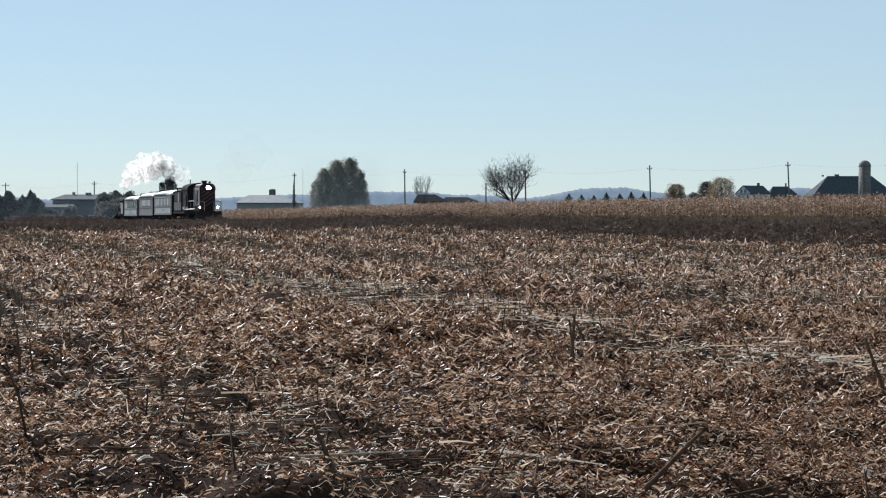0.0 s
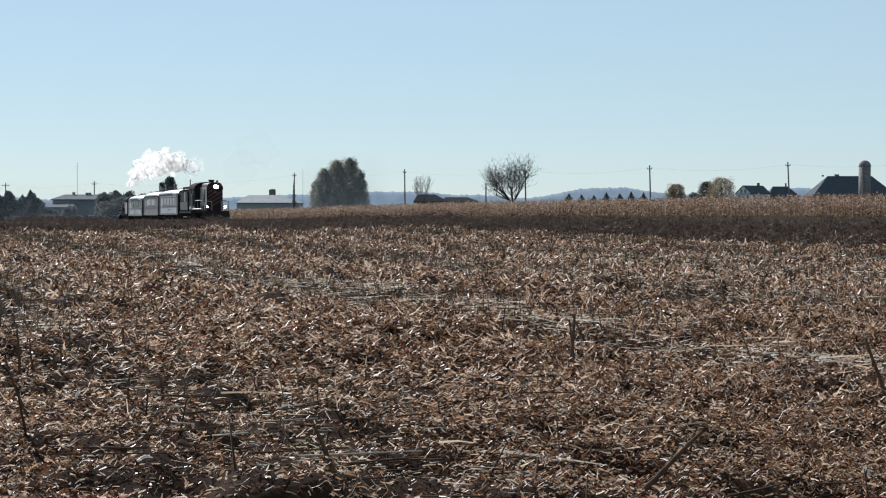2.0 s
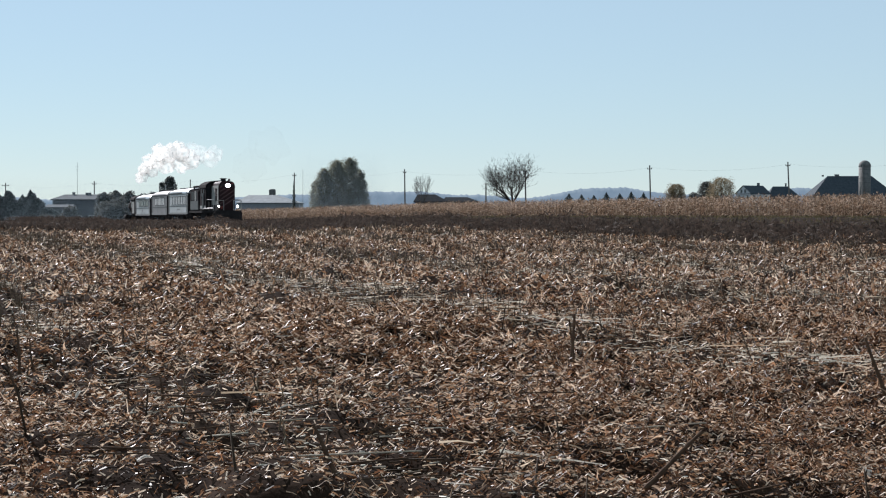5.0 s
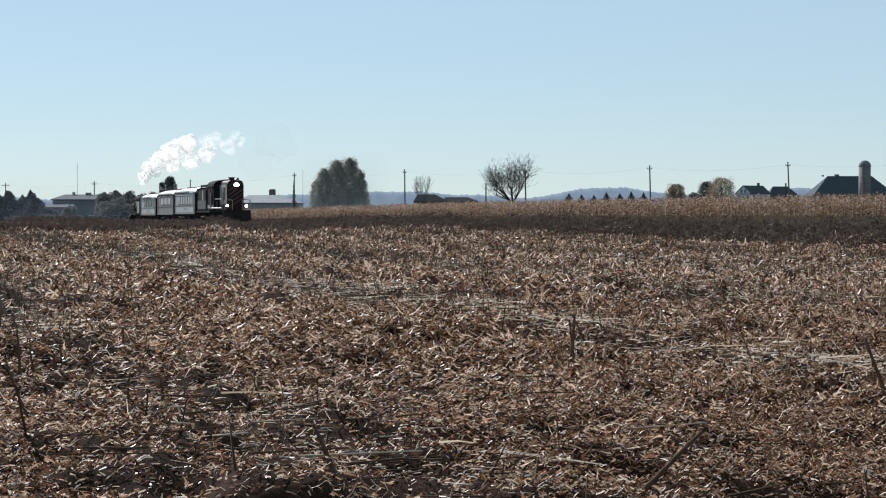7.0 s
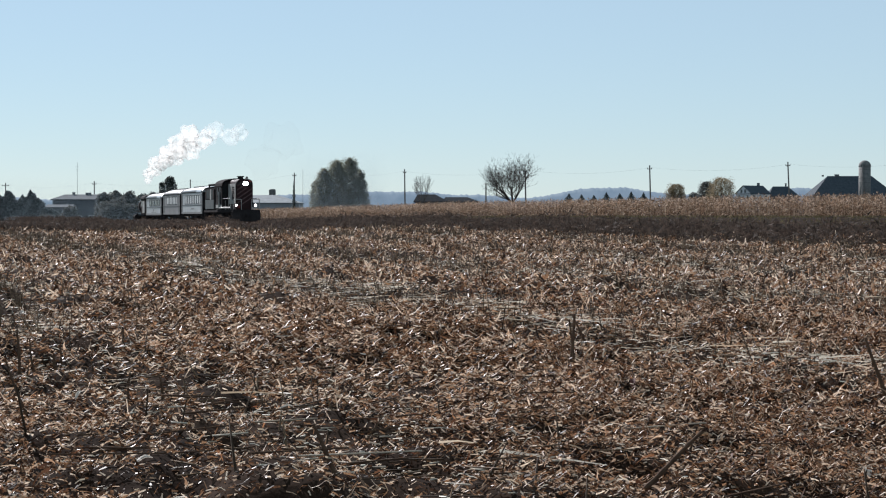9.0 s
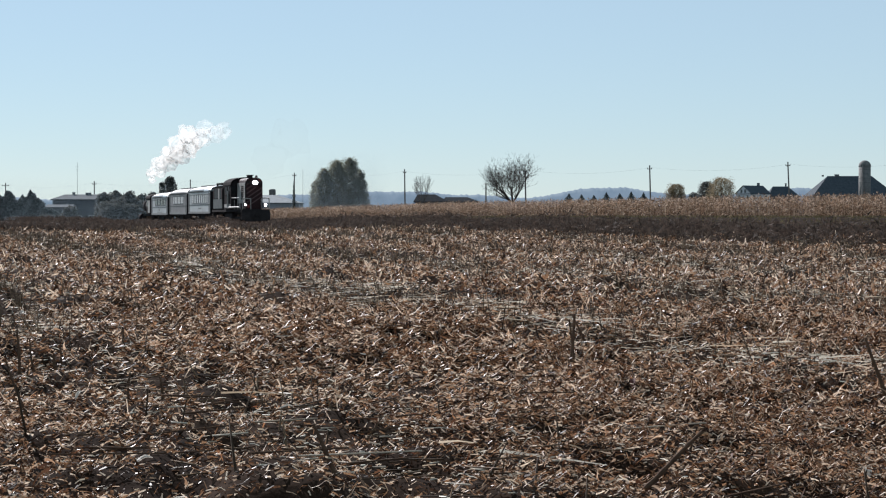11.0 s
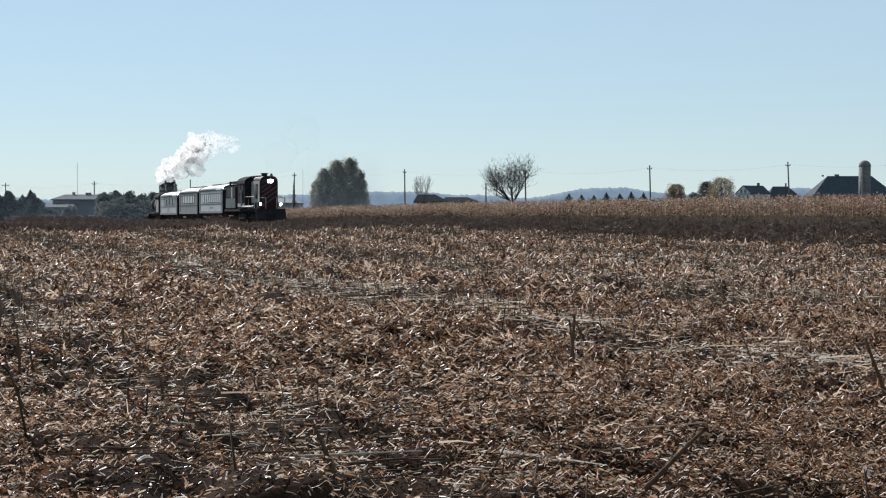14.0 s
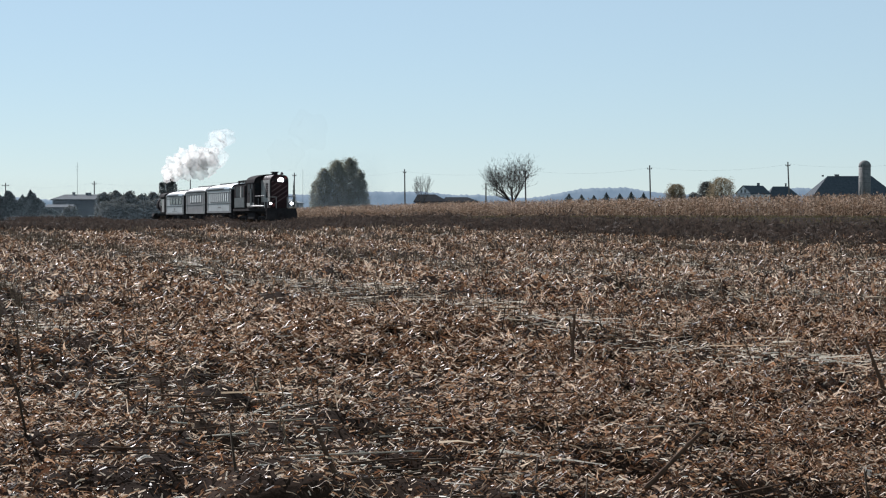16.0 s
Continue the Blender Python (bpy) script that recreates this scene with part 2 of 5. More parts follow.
def sstep(a, b, x):
    u = np.clip((np.asarray(x, float) - a) / (b - a), 0, 1)
    return u * u * (3 - 2 * u)


# ---- the line of the track ----
STEP = 0.5
TRACK_S = np.arange(-420, 130, STEP)
TRACK_TURN = np.radians(np.where(TRACK_S < 0, 19.2, 19.2 + 0.08 * TRACK_S))
_x, _y = np.cumsum(np.sin(TRACK_TURN) * STEP), np.cumsum(-np.cos(TRACK_TURN) * STEP)
_i = int(np.argmin(abs(TRACK_S)))
TRACK_X, TRACK_Y = _x - _x[_i] - 14.3, _y - _y[_i] + 150.0
TRACK_Z = 0.75 + 0.0055 * np.clip(TRACK_S, -120, 40)


def on_track(s):
    return (np.interp(s, TRACK_S, TRACK_X), np.interp(s, TRACK_S, TRACK_Y), np.interp(s, TRACK_S, TRACK_Z), np.interp(s, TRACK_S, TRACK_TURN))


def track_offset(x, y):
    """Metres beyond the track (negative: on the camera's side), and the rail height there."""
    ty = np.interp(x, TRACK_X, TRACK_Y)
    return (y - ty) * np.sin(np.interp(x, TRACK_X, TRACK_TURN)), np.interp(x, TRACK_X, TRACK_Z)


WAVES = [(rng.uniform(0, 2 * np.pi), 2 * np.pi / w, rng.uniform(0, 6.28), a) for w, a, k in ((0.22, 0.005, 6), (0.5, 0.013, 7), (1.1, 0.022, 7), (2.6, 0.026, 6), (9.0, 0.035, 5)) for _ in range(k)]


def clods(x, y):
    z = np.zeros_like(np.asarray(x, float))
    for a, k, p, h in WAVES:
        z += h * np.sin(k * (x * np.cos(a) + y * np.sin(a)) + p)
    return z


def ground_z(x, y):
    x, y = np.asarray(x, float), np.asarray(y, float)
    d, tz = track_offset(x, y)
    field = 0.75 * sstep(10, 95, y) - 0.002 * np.clip(y - 110, 0, 120)
    field = field + clods(x, y) * (1 - sstep(80, 160, np.hypot(x, y)))
    far = 0.25 + 1.1 * sstep(-0.2, 0.05, x / np.maximum(y, 1))
    far = far + (1.2 - far) * sstep(500, 900, y)
    beyond = tz - 0.3 + (far - tz + 0.3) * sstep(5, 40, d)
    z = np.where(y < 20, field, field + (beyond - field) * sstep(-7, -3, d))
    bed = sstep(-3.4, -2.0, d) * (1 - sstep(2.0, 3.4, d)) * (y > 20)
    return z + (tz - 0.22 - z) * bed


def build_ground():
    r = np.concatenate([np.array([0.0, 0.5, 1.2]), np.geomspace(2, 260, 360), np.geomspace(270, 4800, 40)])
    a = np.concatenate([np.linspace(-17, 17, 250), np.linspace(20, 340, 50)])
    a = np.radians(a)
    R, A = np.meshgrid(r, a, indexing="ij")
    X, Y = R * np.sin(A) + 0.3, R * np.cos(A) - 0.4
    Z = ground_z(X, Y)
    n, m = R.shape
    i, j = np.meshgrid(np.arange(n - 1), np.arange(m), indexing="ij")
    k = (j + 1) % m
    f = np.stack([i * m + j, i * m + k, (i + 1) * m + k, (i + 1) * m + j], -1).reshape(-1, 4)
    v = np.stack([X, Y, Z], -1).reshape(-1, 3)
    ob = sheet("ground", v, f, SOIL, True)
    tagged(ob, "dark brown soil of a harvested field reaching the horizon", "ground", kind="structure")


build_ground()


# ---- track ----
def sweep(outline, s0, s1, step, name, mat):
    """Sweeps an outline of (across, up) points along the track."""
    s = np.arange(s0, s1, step)
    x, y, z, th = on_track(s)
    o = np.array(outline)
    v = np.stack([x[:, None] + o[None, :, 0] * np.cos(th)[:, None], y[:, None] + o[None, :, 0] * np.sin(th)[:, None], z[:, None] + o[None, :, 1]], -1)
    n, m = len(s), len(o)
    i, j = np.meshgrid(np.arange(n - 1), np.arange(m), indexing="ij")
    k = (j + 1) % m
    f = np.stack([i * m + j, i * m + k, (i + 1) * m + k, (i + 1) * m + j], -1).reshape(-1, 4)
    return sheet(name, v.reshape(-1, 3), f, mat)


def build_track():
    bed = sweep(((-2.3, -0.5), (-1.6, -0.2), (1.6, -0.2), (2.3, -0.5)), -400, 110, 2, "track_bed", BALLAST)
    tagged(bed, "grey crushed stone bed of the railway line", "track bed", kind="structure")
    for side in (-0.72, 0.72):
        rail = sweep(((side - 0.06, -0.16), (side - 0.06, -0.14), (side - 0.012, -0.12), (side - 0.035, -0.03), (side - 0.03, 0), (side + 0.03, 0), (side + 0.035, -0.03), (side + 0.012, -0.12), (side + 0.06, -0.14), (side + 0.06, -0.16)), -400, 110, 2, "rail", RAIL)
        rail.parent = bed
    tie = boxes((0, 0, -0.23, 0.22, 2.5, 0.16)).copy()
    me = bpy.data.meshes.new("tie")
    tie.to_mesh(me)
    me.materials.append(TIE)
    for i in range(220):
        x, y, z, th = on_track(-60 + i * 0.6)
        ob = new("tie", me)
        ob.parent = bed
        ob.matrix_local = Matrix.Translation((x, y, z)) @ pose(0, 0, 0, 0, 0, math.degrees(th) - 90)


build_track()


# ---- train ----
TRAVEL = ((0, -32.60), (1, -30.68), (2, -28.72), (3, -26.74), (4, -24.74), (5, -22.72), (6, -20.69), (7, -18.65), (8, -16.60),
          (9, -14.54), (10, -12.48), (11, -10.43), (12, -8.39), (13, -6.35), (14, -4.32), (15, -2.31), (16, -0.33))
WHEELS = []            # wheelsets that roll: object, place on the vehicle, radius


def wheelset(parent, x, r=0.45):
    bm = tubes(((0, -0.95, 0), (0, 0.95, 0), 0.08, 0.08, 10))
    for y in (-0.74, 0.74):
        tube(bm, (0, y - 0.06, 0), (0, y + 0.06, 0), r, r, 24)
        s = 1 if y > 0 else -1
        tube(bm, (0, y + s * 0.06, 0), (0, y + s * 0.09, 0), r * 0.82, r * 0.78, 24)
        for k in range(6):
            a = k * math.pi / 3
            box(bm, math.cos(a) * r * 0.45, y + s * 0.1, math.sin(a) * r * 0.45, r * 0.55, 0.03, 0.05, 0, -math.degrees(a), 0)
    ob = part("wheelset", bm, RAIL, parent, "steel wheelset with spoked wheels")
    ob.location = (x, 0, r)
    WHEELS.append((ob, x, r))
    return ob


def truck(parent, x, base=2.2, r=0.45):
    bm = boxes((x, 0, r + 0.12, 0.5, 1.9, 0.22))
    for y in (-1.0, 1.0):
        box(bm, x, y, r + 0.12, base + 0.9, 0.1, 0.2)
        for sx in (-1, 1):
            box(bm, x + sx * base / 2, y * 1.02, r, 0.3, 0.14, 0.34)
        for k in (-0.35, 0, 0.35):
            tube(bm, (x + k, y, r - 0.12), (x + k, y, r + 0.1), 0.08, 0.08, 8)
    part("truck_frame", bm, BLACK, parent)
    for sx in (-1, 1):
        wheelset(parent, x + sx * base / 2, r)


def coupler(parent, x, way=1):
    part("coupler", boxes((x + way * 0.2, 0, 0.88, 0.5, 0.16, 0.2), (x + way * 0.47, 0.03, 0.88, 0.2, 0.28, 0.26)), BLACK, parent)


def arch(half, eave, crown, n=12):
    """The outline of a vehicle's arched roof, from eave to eave."""
    return [(-half * math.cos(math.pi * i / n), eave + (crown - eave) * math.sin(math.pi * i / n) ** 0.8) for i in range(n + 1)]


def rail_bar(parent, pts, r=0.022, mat=None, name="handrail"):
    bm = bmesh.new()
    for a, b in zip(pts, pts[1:]):
        tube(bm, a, b, r, r, 6)
    return part(name, bm, mat or CREAM, parent, "pale painted handrail")


def diesel():
    root = tagged(new("diesel_locomotive"), "dark maroon diesel locomotive with red striped nose and lit headlights", "locomotive")
    # frame and running boards
    part("frame", soften(boxes((-7.0, 0, 1.28, 14.0, 2.7, 0.26), (-7.0, 0, 1.08, 12.6, 1.8, 0.3)), 0.03), BLACK, root)
    part("pilot", soften(boxes((0.06, 0, 0.78, 0.14, 2.75, 0.75), (0.02, 0, 0.36, 0.1, 2.2, 0.2)), 0.03), BLACK, root, "black steel pilot plate")
    part("fuel_tank", soften(boxes((-7.0, 0, 0.72, 3.2, 2.3, 0.62)), 0.08), BLACK, root)
    for x in (-2.9, -11.0):
        truck(root, x, 2.4, 0.5)
    coupler(root, 0.1)
    coupler(root, -14.0, -1)
    # front hood with rounded shoulders
    hood = [(-0.85, 1.41), (-0.85, 3.95), (-0.77, 4.2), (-0.55, 4.34), (0, 4.4), (0.5, 4.34), (0.7, 4.2), (0.78, 3.95), (0.78, 1.41)]
    nose = part("hood", soften(prism(bmesh.new(), hood, -4.6, -0.55), 0.06), MAROON, root)
    for y in (-0.58, 0.55):
        part("number_board", boxes((-0.54, y, 3.95, 0.06, 0.36, 0.2)), BLACK, nose)
    # slanting stripes across the nose
    for k in range(6):
        z = 1.55 + k * 0.42
        part("stripe", prism(bmesh.new(), [(-0.78, z), (-0.78, z + 0.13), (0.7, z + 1.13), (0.7, z + 1.0)] if z < 2.7 else [(-0.78, z), (-0.78, z + 0.13), (0.1, z + 0.72), (0.1, z + 0.59)], -0.548, -0.535), STRIPE, nose, "faded slanting warning stripe")
    for y, z, h in ((0.52, 4.14, 0.16), (-0.62, 1.7, 0.26)):
        part("corner_panel", soften(boxes((-0.54, y, z, 0.06, 0.28, h)), 0.02), RED, nose, "dull red corner panel")
    lamp = part("headlight_housing", soften(boxes((-0.45, 0, 3.92, 0.22, 0.62, 0.4)), 0.04), BLACK, root)
    for y in (-0.09, 0.09):
        part("headlight", tubes(((-0.36, y, 3.92), (-0.28, y, 3.92), 0.155, 0.17, 20)), LAMP, lamp, "glowing round headlight")
    for y, g in ((-1.0, 0.58), (0.9, 0.75)):
        d = part("ditch_light_box", soften(boxes((-0.1, y, 1.82, 0.2, 0.34, 0.34)), 0.03), BLACK, root)
        part("ditch_light", tubes(((0.0, y, 1.82), (0.05, y, 1.82), 0.155 * g, 0.17 * g, 20)), LAMP, d, "glowing round ditch light")
    part("stack", boxes((-2.6, 0, 4.53, 0.6, 0.42, 0.22), (-2.6, 0, 4.66, 0.8, 0.56, 0.07)), BLACK, root, "sooty exhaust stack")
    part("bell", tubes(((-0.9, 0.25, 4.4), (-0.9, 0.25, 4.62), 0.17, 0.07, 12)), STRIPE, root)
    # pale panel with a dark slot beside the hood
    panel = part("hood_door_panel", soften(boxes((-3.75, -0.89, 2.95, 0.5, 0.05, 1.95), (-0.95, -0.89, 2.95, 0.5, 0.05, 1.95), (-2.35, -0.89, 3.78, 2.3, 0.05, 0.3), (-2.35, -0.89, 2.15, 2.3, 0.05, 0.35), (-2.9, -0.885, 2.95, 1.2, 0.04, 1.4)), 0.02), CREAM, root, "pale painted hood door panel")
    part("slot", boxes((-1.75, -0.872, 2.98, 1.1, 0.02, 1.3)), BLACK, panel, "dark louvred slot")
    for k in range(6):
        part("louvre", boxes((-1.75, -0.895, 2.5 + 0.19 * k, 1.0, 0.02, 0.03, 30, 0, 0)), MAROON, panel)
    for k in range(4):
        part("hood_door", soften(boxes((-1.2 - k * 0.9, -0.865, 1.76, 0.82, 0.03, 0.6)), 0.01), MAROON, root)
    # cab, wider than the hood, with an arched roof
    cab = part("cab", soften(prism(bmesh.new(), [(-1.48, 1.41), (-1.48, 3.7)] + arch(1.48, 3.7, 4.42)[1:-1] + [(1.48, 3.7), (1.48, 1.41)], -7.3, -4.3), 0.04), BLACK, root)
    part("cab_roof", prism(bmesh.new(), [(y * 1.05, z + 0.03) for y, z in arch(1.48, 3.7, 4.42)] + [(y * 1.05, z + 0.09) for y, z in reversed(arch(1.48, 3.7, 4.42))], -7.5, -4.0), BLACK, root)
    for x in (-5.2, -6.4):
        w = part("cab_window", boxes((x, -1.49, 3.25, 0.85, 0.03, 0.75)), DARK_PANE, cab)
        part("window_frame", boxes((x, -1.5, 3.66, 0.95, 0.04, 0.06), (x, -1.5, 2.84, 0.95, 0.04, 0.06), (x - 0.45, -1.5, 3.25, 0.06, 0.04, 0.8), (x + 0.45, -1.5, 3.25, 0.06, 0.04, 0.8)), MAROON, w)
    for y in (-1.2, 1.2):
        part("front_window", boxes((-4.28, y, 3.3, 0.03, 0.42, 0.75)), DARK_PANE, cab)
    part("cab_band", boxes((-5.8, -1.492, 1.75, 2.9, 0.015, 0.32)), CREAM, cab, "pale painted band")
    # rear cab under a flat canopy
    rear = part("rear_cab", soften(boxes((-10.9, 0, 2.5, 4.7, 2.7, 2.2)), 0.06), BLACK, root)
    part("rear_canopy", soften(boxes((-10.2, 0, 4.0, 4.2, 2.5, 0.12)), 0.03), BLACK, root, "dark flat canopy")
    for x, w in ((-8.7, 0.5), (-11.9, 0.14)):
        part("canopy_post", boxes((x, -1.2, 3.5, w, 0.14, 0.95)), BLACK, root)
    part("lower_panel", soften(boxes((-11.0, -1.37, 1.98, 4.3, 0.05, 0.95)), 0.02), TRIM, rear, "dark grey lower panel")
    for x, w in ((-9.0, 0.35), (-10.4, 0.5), (-12.9, 0.3)):
        part("window_post", boxes((x, -1.37, 2.98, w, 0.05, 1.05)), CREAM if x == -10.4 else MAROON, rear, "pale window post" if x == -10.4 else "dark maroon window post")
    for x, w in ((-9.7, 0.8), (-11.7, 1.9)):
        part("rear_window", boxes((x, -1.36, 2.98, w, 0.04, 0.9)), DARK_PANE, rear)
    # handrails, steps
    rail_bar(root, [(-5.3, -1.56, 1.6), (-5.3, -1.56, 3.2)], 0.085)
    rail_bar(root, [(-5.3, -1.56, 1.6), (-4.2, -1.5, 1.6), (-0.9, -1.4, 1.6)], 0.075)
    rail_bar(root, [(-4.4, -1.4, 2.5), (-0.9, -1.4, 2.5), (-0.5, -1.4, 1.41)], 0.03)
    for x in (-1.9, -3.4):
        rail_bar(root, [(x, -1.32, 1.41), (x, -1.32, 2.3)], 0.025, None, "stanchion")
    rail_bar(root, [(-0.35, 1.32, 1.41), (-0.35, 1.32, 2.5), (-4.8, 1.32, 2.5)], 0.03)
    rail_bar(root, [(0.05, -1.3, 1.41), (0.05, -1.3, 2.4), (0.05, -0.5, 2.4), (0.05, -0.5, 1.41)], 0.025)
    rail_bar(root, [(0.05, 1.3, 1.41), (0.05, 1.3, 2.4), (0.05, 0.5, 2.4), (0.05, 0.5, 1.41)], 0.025)
    for x in (-0.3, -13.6):
        for y in (-1.2, 1.2):
            part("step", boxes((x, y, 0.55, 0.5, 0.3, 0.04), (x, y, 0.88, 0.5, 0.3, 0.04), (x - 0.26, y, 0.85, 0.03, 0.32, 0.75), (x + 0.26, y, 0.85, 0.03, 0.32, 0.75)), BLACK, root)
    return root


def coach(length, crown, body_mat, lower_mat, windows, label, writing, roof_mat):
    """A short passenger coach. windows: (first, pitch, count, width, bottom, height, lit_panes)."""
    root = tagged(new("passenger_coach"), label, "passenger coach", "coaches of the train")
    eave, floor, half = crown - 0.62, 1.1, 1.45
    L = length
    wall = part("body", soften(prism(bmesh.new(), [(-half, floor), (-half, eave), (half, eave), (half, floor)], -L + 0.5, -0.5), 0.03), body_mat, root)
    part("sill_band", boxes((-L / 2, -half - 0.012, floor + 0.1, L - 1.0, 0.03, 0.2), (-L / 2, half + 0.012, floor + 0.1, L - 1.0, 0.03, 0.2)), lower_mat, wall)
    part("belt_rail", boxes((-L / 2, -half - 0.015, floor + 0.92, L - 1.0, 0.035, 0.07), (-L / 2, -half - 0.015, eave - 0.28, L - 1.0, 0.035, 0.05)), TRIM, wall)
    # roof: an arch whose ends curve down
    ro = arch(half + 0.06, eave - 0.02, crown, 16)
    bm = bmesh.new()
    secs = [(-L + 0.1, 0.25), (-L + 0.35, 0.62), (-L + 0.9, 0.84), (-L + 1.8, 0.95), (-L + 3.0, 1), (-3.0, 1), (-1.8, 0.95), (-0.9, 0.84), (-0.35, 0.62), (-0.1, 0.25)]
    rows = [[bm.verts.new((x, y * (0.9 + 0.1 * k), eave - 0.02 + (z - eave + 0.02) * k)) for y, z in ro] for x, k in secs]
    for a, b in zip(rows, rows[1:]):
        for i in range(len(ro) - 1):
            bm.faces.new((a[i], a[i + 1], b[i + 1], b[i]))
    bm.faces.new(rows[0])
    bm.faces.new(rows[-1][::-1])
    for i in range(len(rows) - 1):
        bm.faces.new((rows[i][0], rows[i + 1][0], rows[i + 1][-1], rows[i][-1]))
    bmesh.ops.recalc_face_normals(bm, faces=bm.faces[:])
    part("roof", bm, roof_mat, root, "arched metal roof", True)
    # pale glossy shell added over the roof end to make a sun glint
    hood = bmesh.new()
    edge = [[hood.verts.new((x, y * (0.9 + 0.1 * k) * 1.008, eave - 0.01 + (z - eave + 0.03) * k)) for y, z in ro] for x, k in ((-3.4, 1), (-3.0, 0.998), (-2.4, 0.98), (-1.8, 0.95), (-1.3, 0.905), (-0.9, 0.84))]
    for a, b in zip(edge, edge[1:]):
        for i in range(len(ro) - 1):
            hood.faces.new((a[i], a[i + 1], b[i + 1], b[i]))
    bmesh.ops.recalc_face_normals(hood, faces=hood.faces[:])
    if roof_mat is ROOF:
        part("roof_glint", hood, ROOF_GLINT, root, "pale shell added for the glint on the roof end", True)
    part("roof_strip", boxes((-L * 0.56, 0.15, crown + 0.045, L * 0.72, 0.7, 0.09)), BLACK, root, "dark strip along the roof crown")
    # dark end walls with the passage
    for x, s in ((-0.42, 1), (-L + 0.42, -1)):
        e = part("end_wall", prism(bmesh.new(), [(-half + 0.03, floor)] + arch(half - 0.03, eave, crown - 0.05) + [(half - 0.03, floor)], x - 0.06, x + 0.06), BLACK, root, "dark end wall")
        part("diaphragm", boxes((x + s * 0.25, 0.5, 2.3, 0.4, 0.08, 2.2), (x + s * 0.25, -0.5, 2.3, 0.4, 0.08, 2.2), (x + s * 0.25, 0, 3.42, 0.4, 1.08, 0.08)), BLACK, e)
    first, pitch, count, width, bottom, height, lit_panes = windows
    for i in range(count):
        for s in (-1, 1):
            x = -first - i * pitch
            w = part("window", boxes((x, s * (half + 0.004), bottom + height / 2, width, 0.03, height)), LIT_PANE if lit_panes else PANE, root, "window painted pale as if lit through" if lit_panes else "dark window glass")
            part("window_frame", boxes((x, s * (half + 0.012), bottom - 0.03, width + 0.1, 0.045, 0.06), (x, s * (half + 0.012), bottom + height + 0.03, width + 0.1, 0.045, 0.06),
                                       (x - width / 2 - 0.025, s * (half + 0.012), bottom + height / 2, 0.05, 0.045, height), (x + width / 2 + 0.025, s * (half + 0.012), bottom + height / 2, 0.05, 0.045, height)), TRIM, w)
    for x in (-1.1, -L + 1.1):
        for s in (-1, 1):
            part("corner_post", boxes((x, s * (half + 0.006), (floor + eave) / 2, 0.1, 0.03, eave - floor)), TRIM, wall, "dark corner post")
    for x, wd, z, h in writing:
        part("lettering", boxes((x, -half - 0.008, z, wd, 0.012, h)), GREY if body_mat is WHITE else CREAM, root, "small unreadable painted lettering")
    for x in (-0.75, -L + 0.75):
        part("side_door", boxes((x, -half - 0.004, 2.25, 0.46, 0.03, 1.9)), lower_mat, root)
        part("step", boxes((x, -half + 0.1, 0.55, 0.5, 0.3, 0.05), (x, -half + 0.1, 0.85, 0.5, 0.3, 0.05), (x - 0.26, -half + 0.1, 0.82, 0.03, 0.3, 0.6), (x + 0.26, -half + 0.1, 0.82, 0.03, 0.3, 0.6)), BLACK, root)
    part("underframe", boxes((-L / 2, 0, 1.0, L - 1.2, 2.4, 0.2), (-L / 2 + 0.8, -0.9, 0.72, 1.8, 0.6, 0.4), (-L / 2 - 1.4, -0.9, 0.75, 1.0, 0.5, 0.35)), BLACK, root)
    for x in (-2.1, -L + 2.1):
        truck(root, x, 1.8, 0.42)
    coupler(root, -0.35)
    coupler(root, -L + 0.35, -1)
    return root


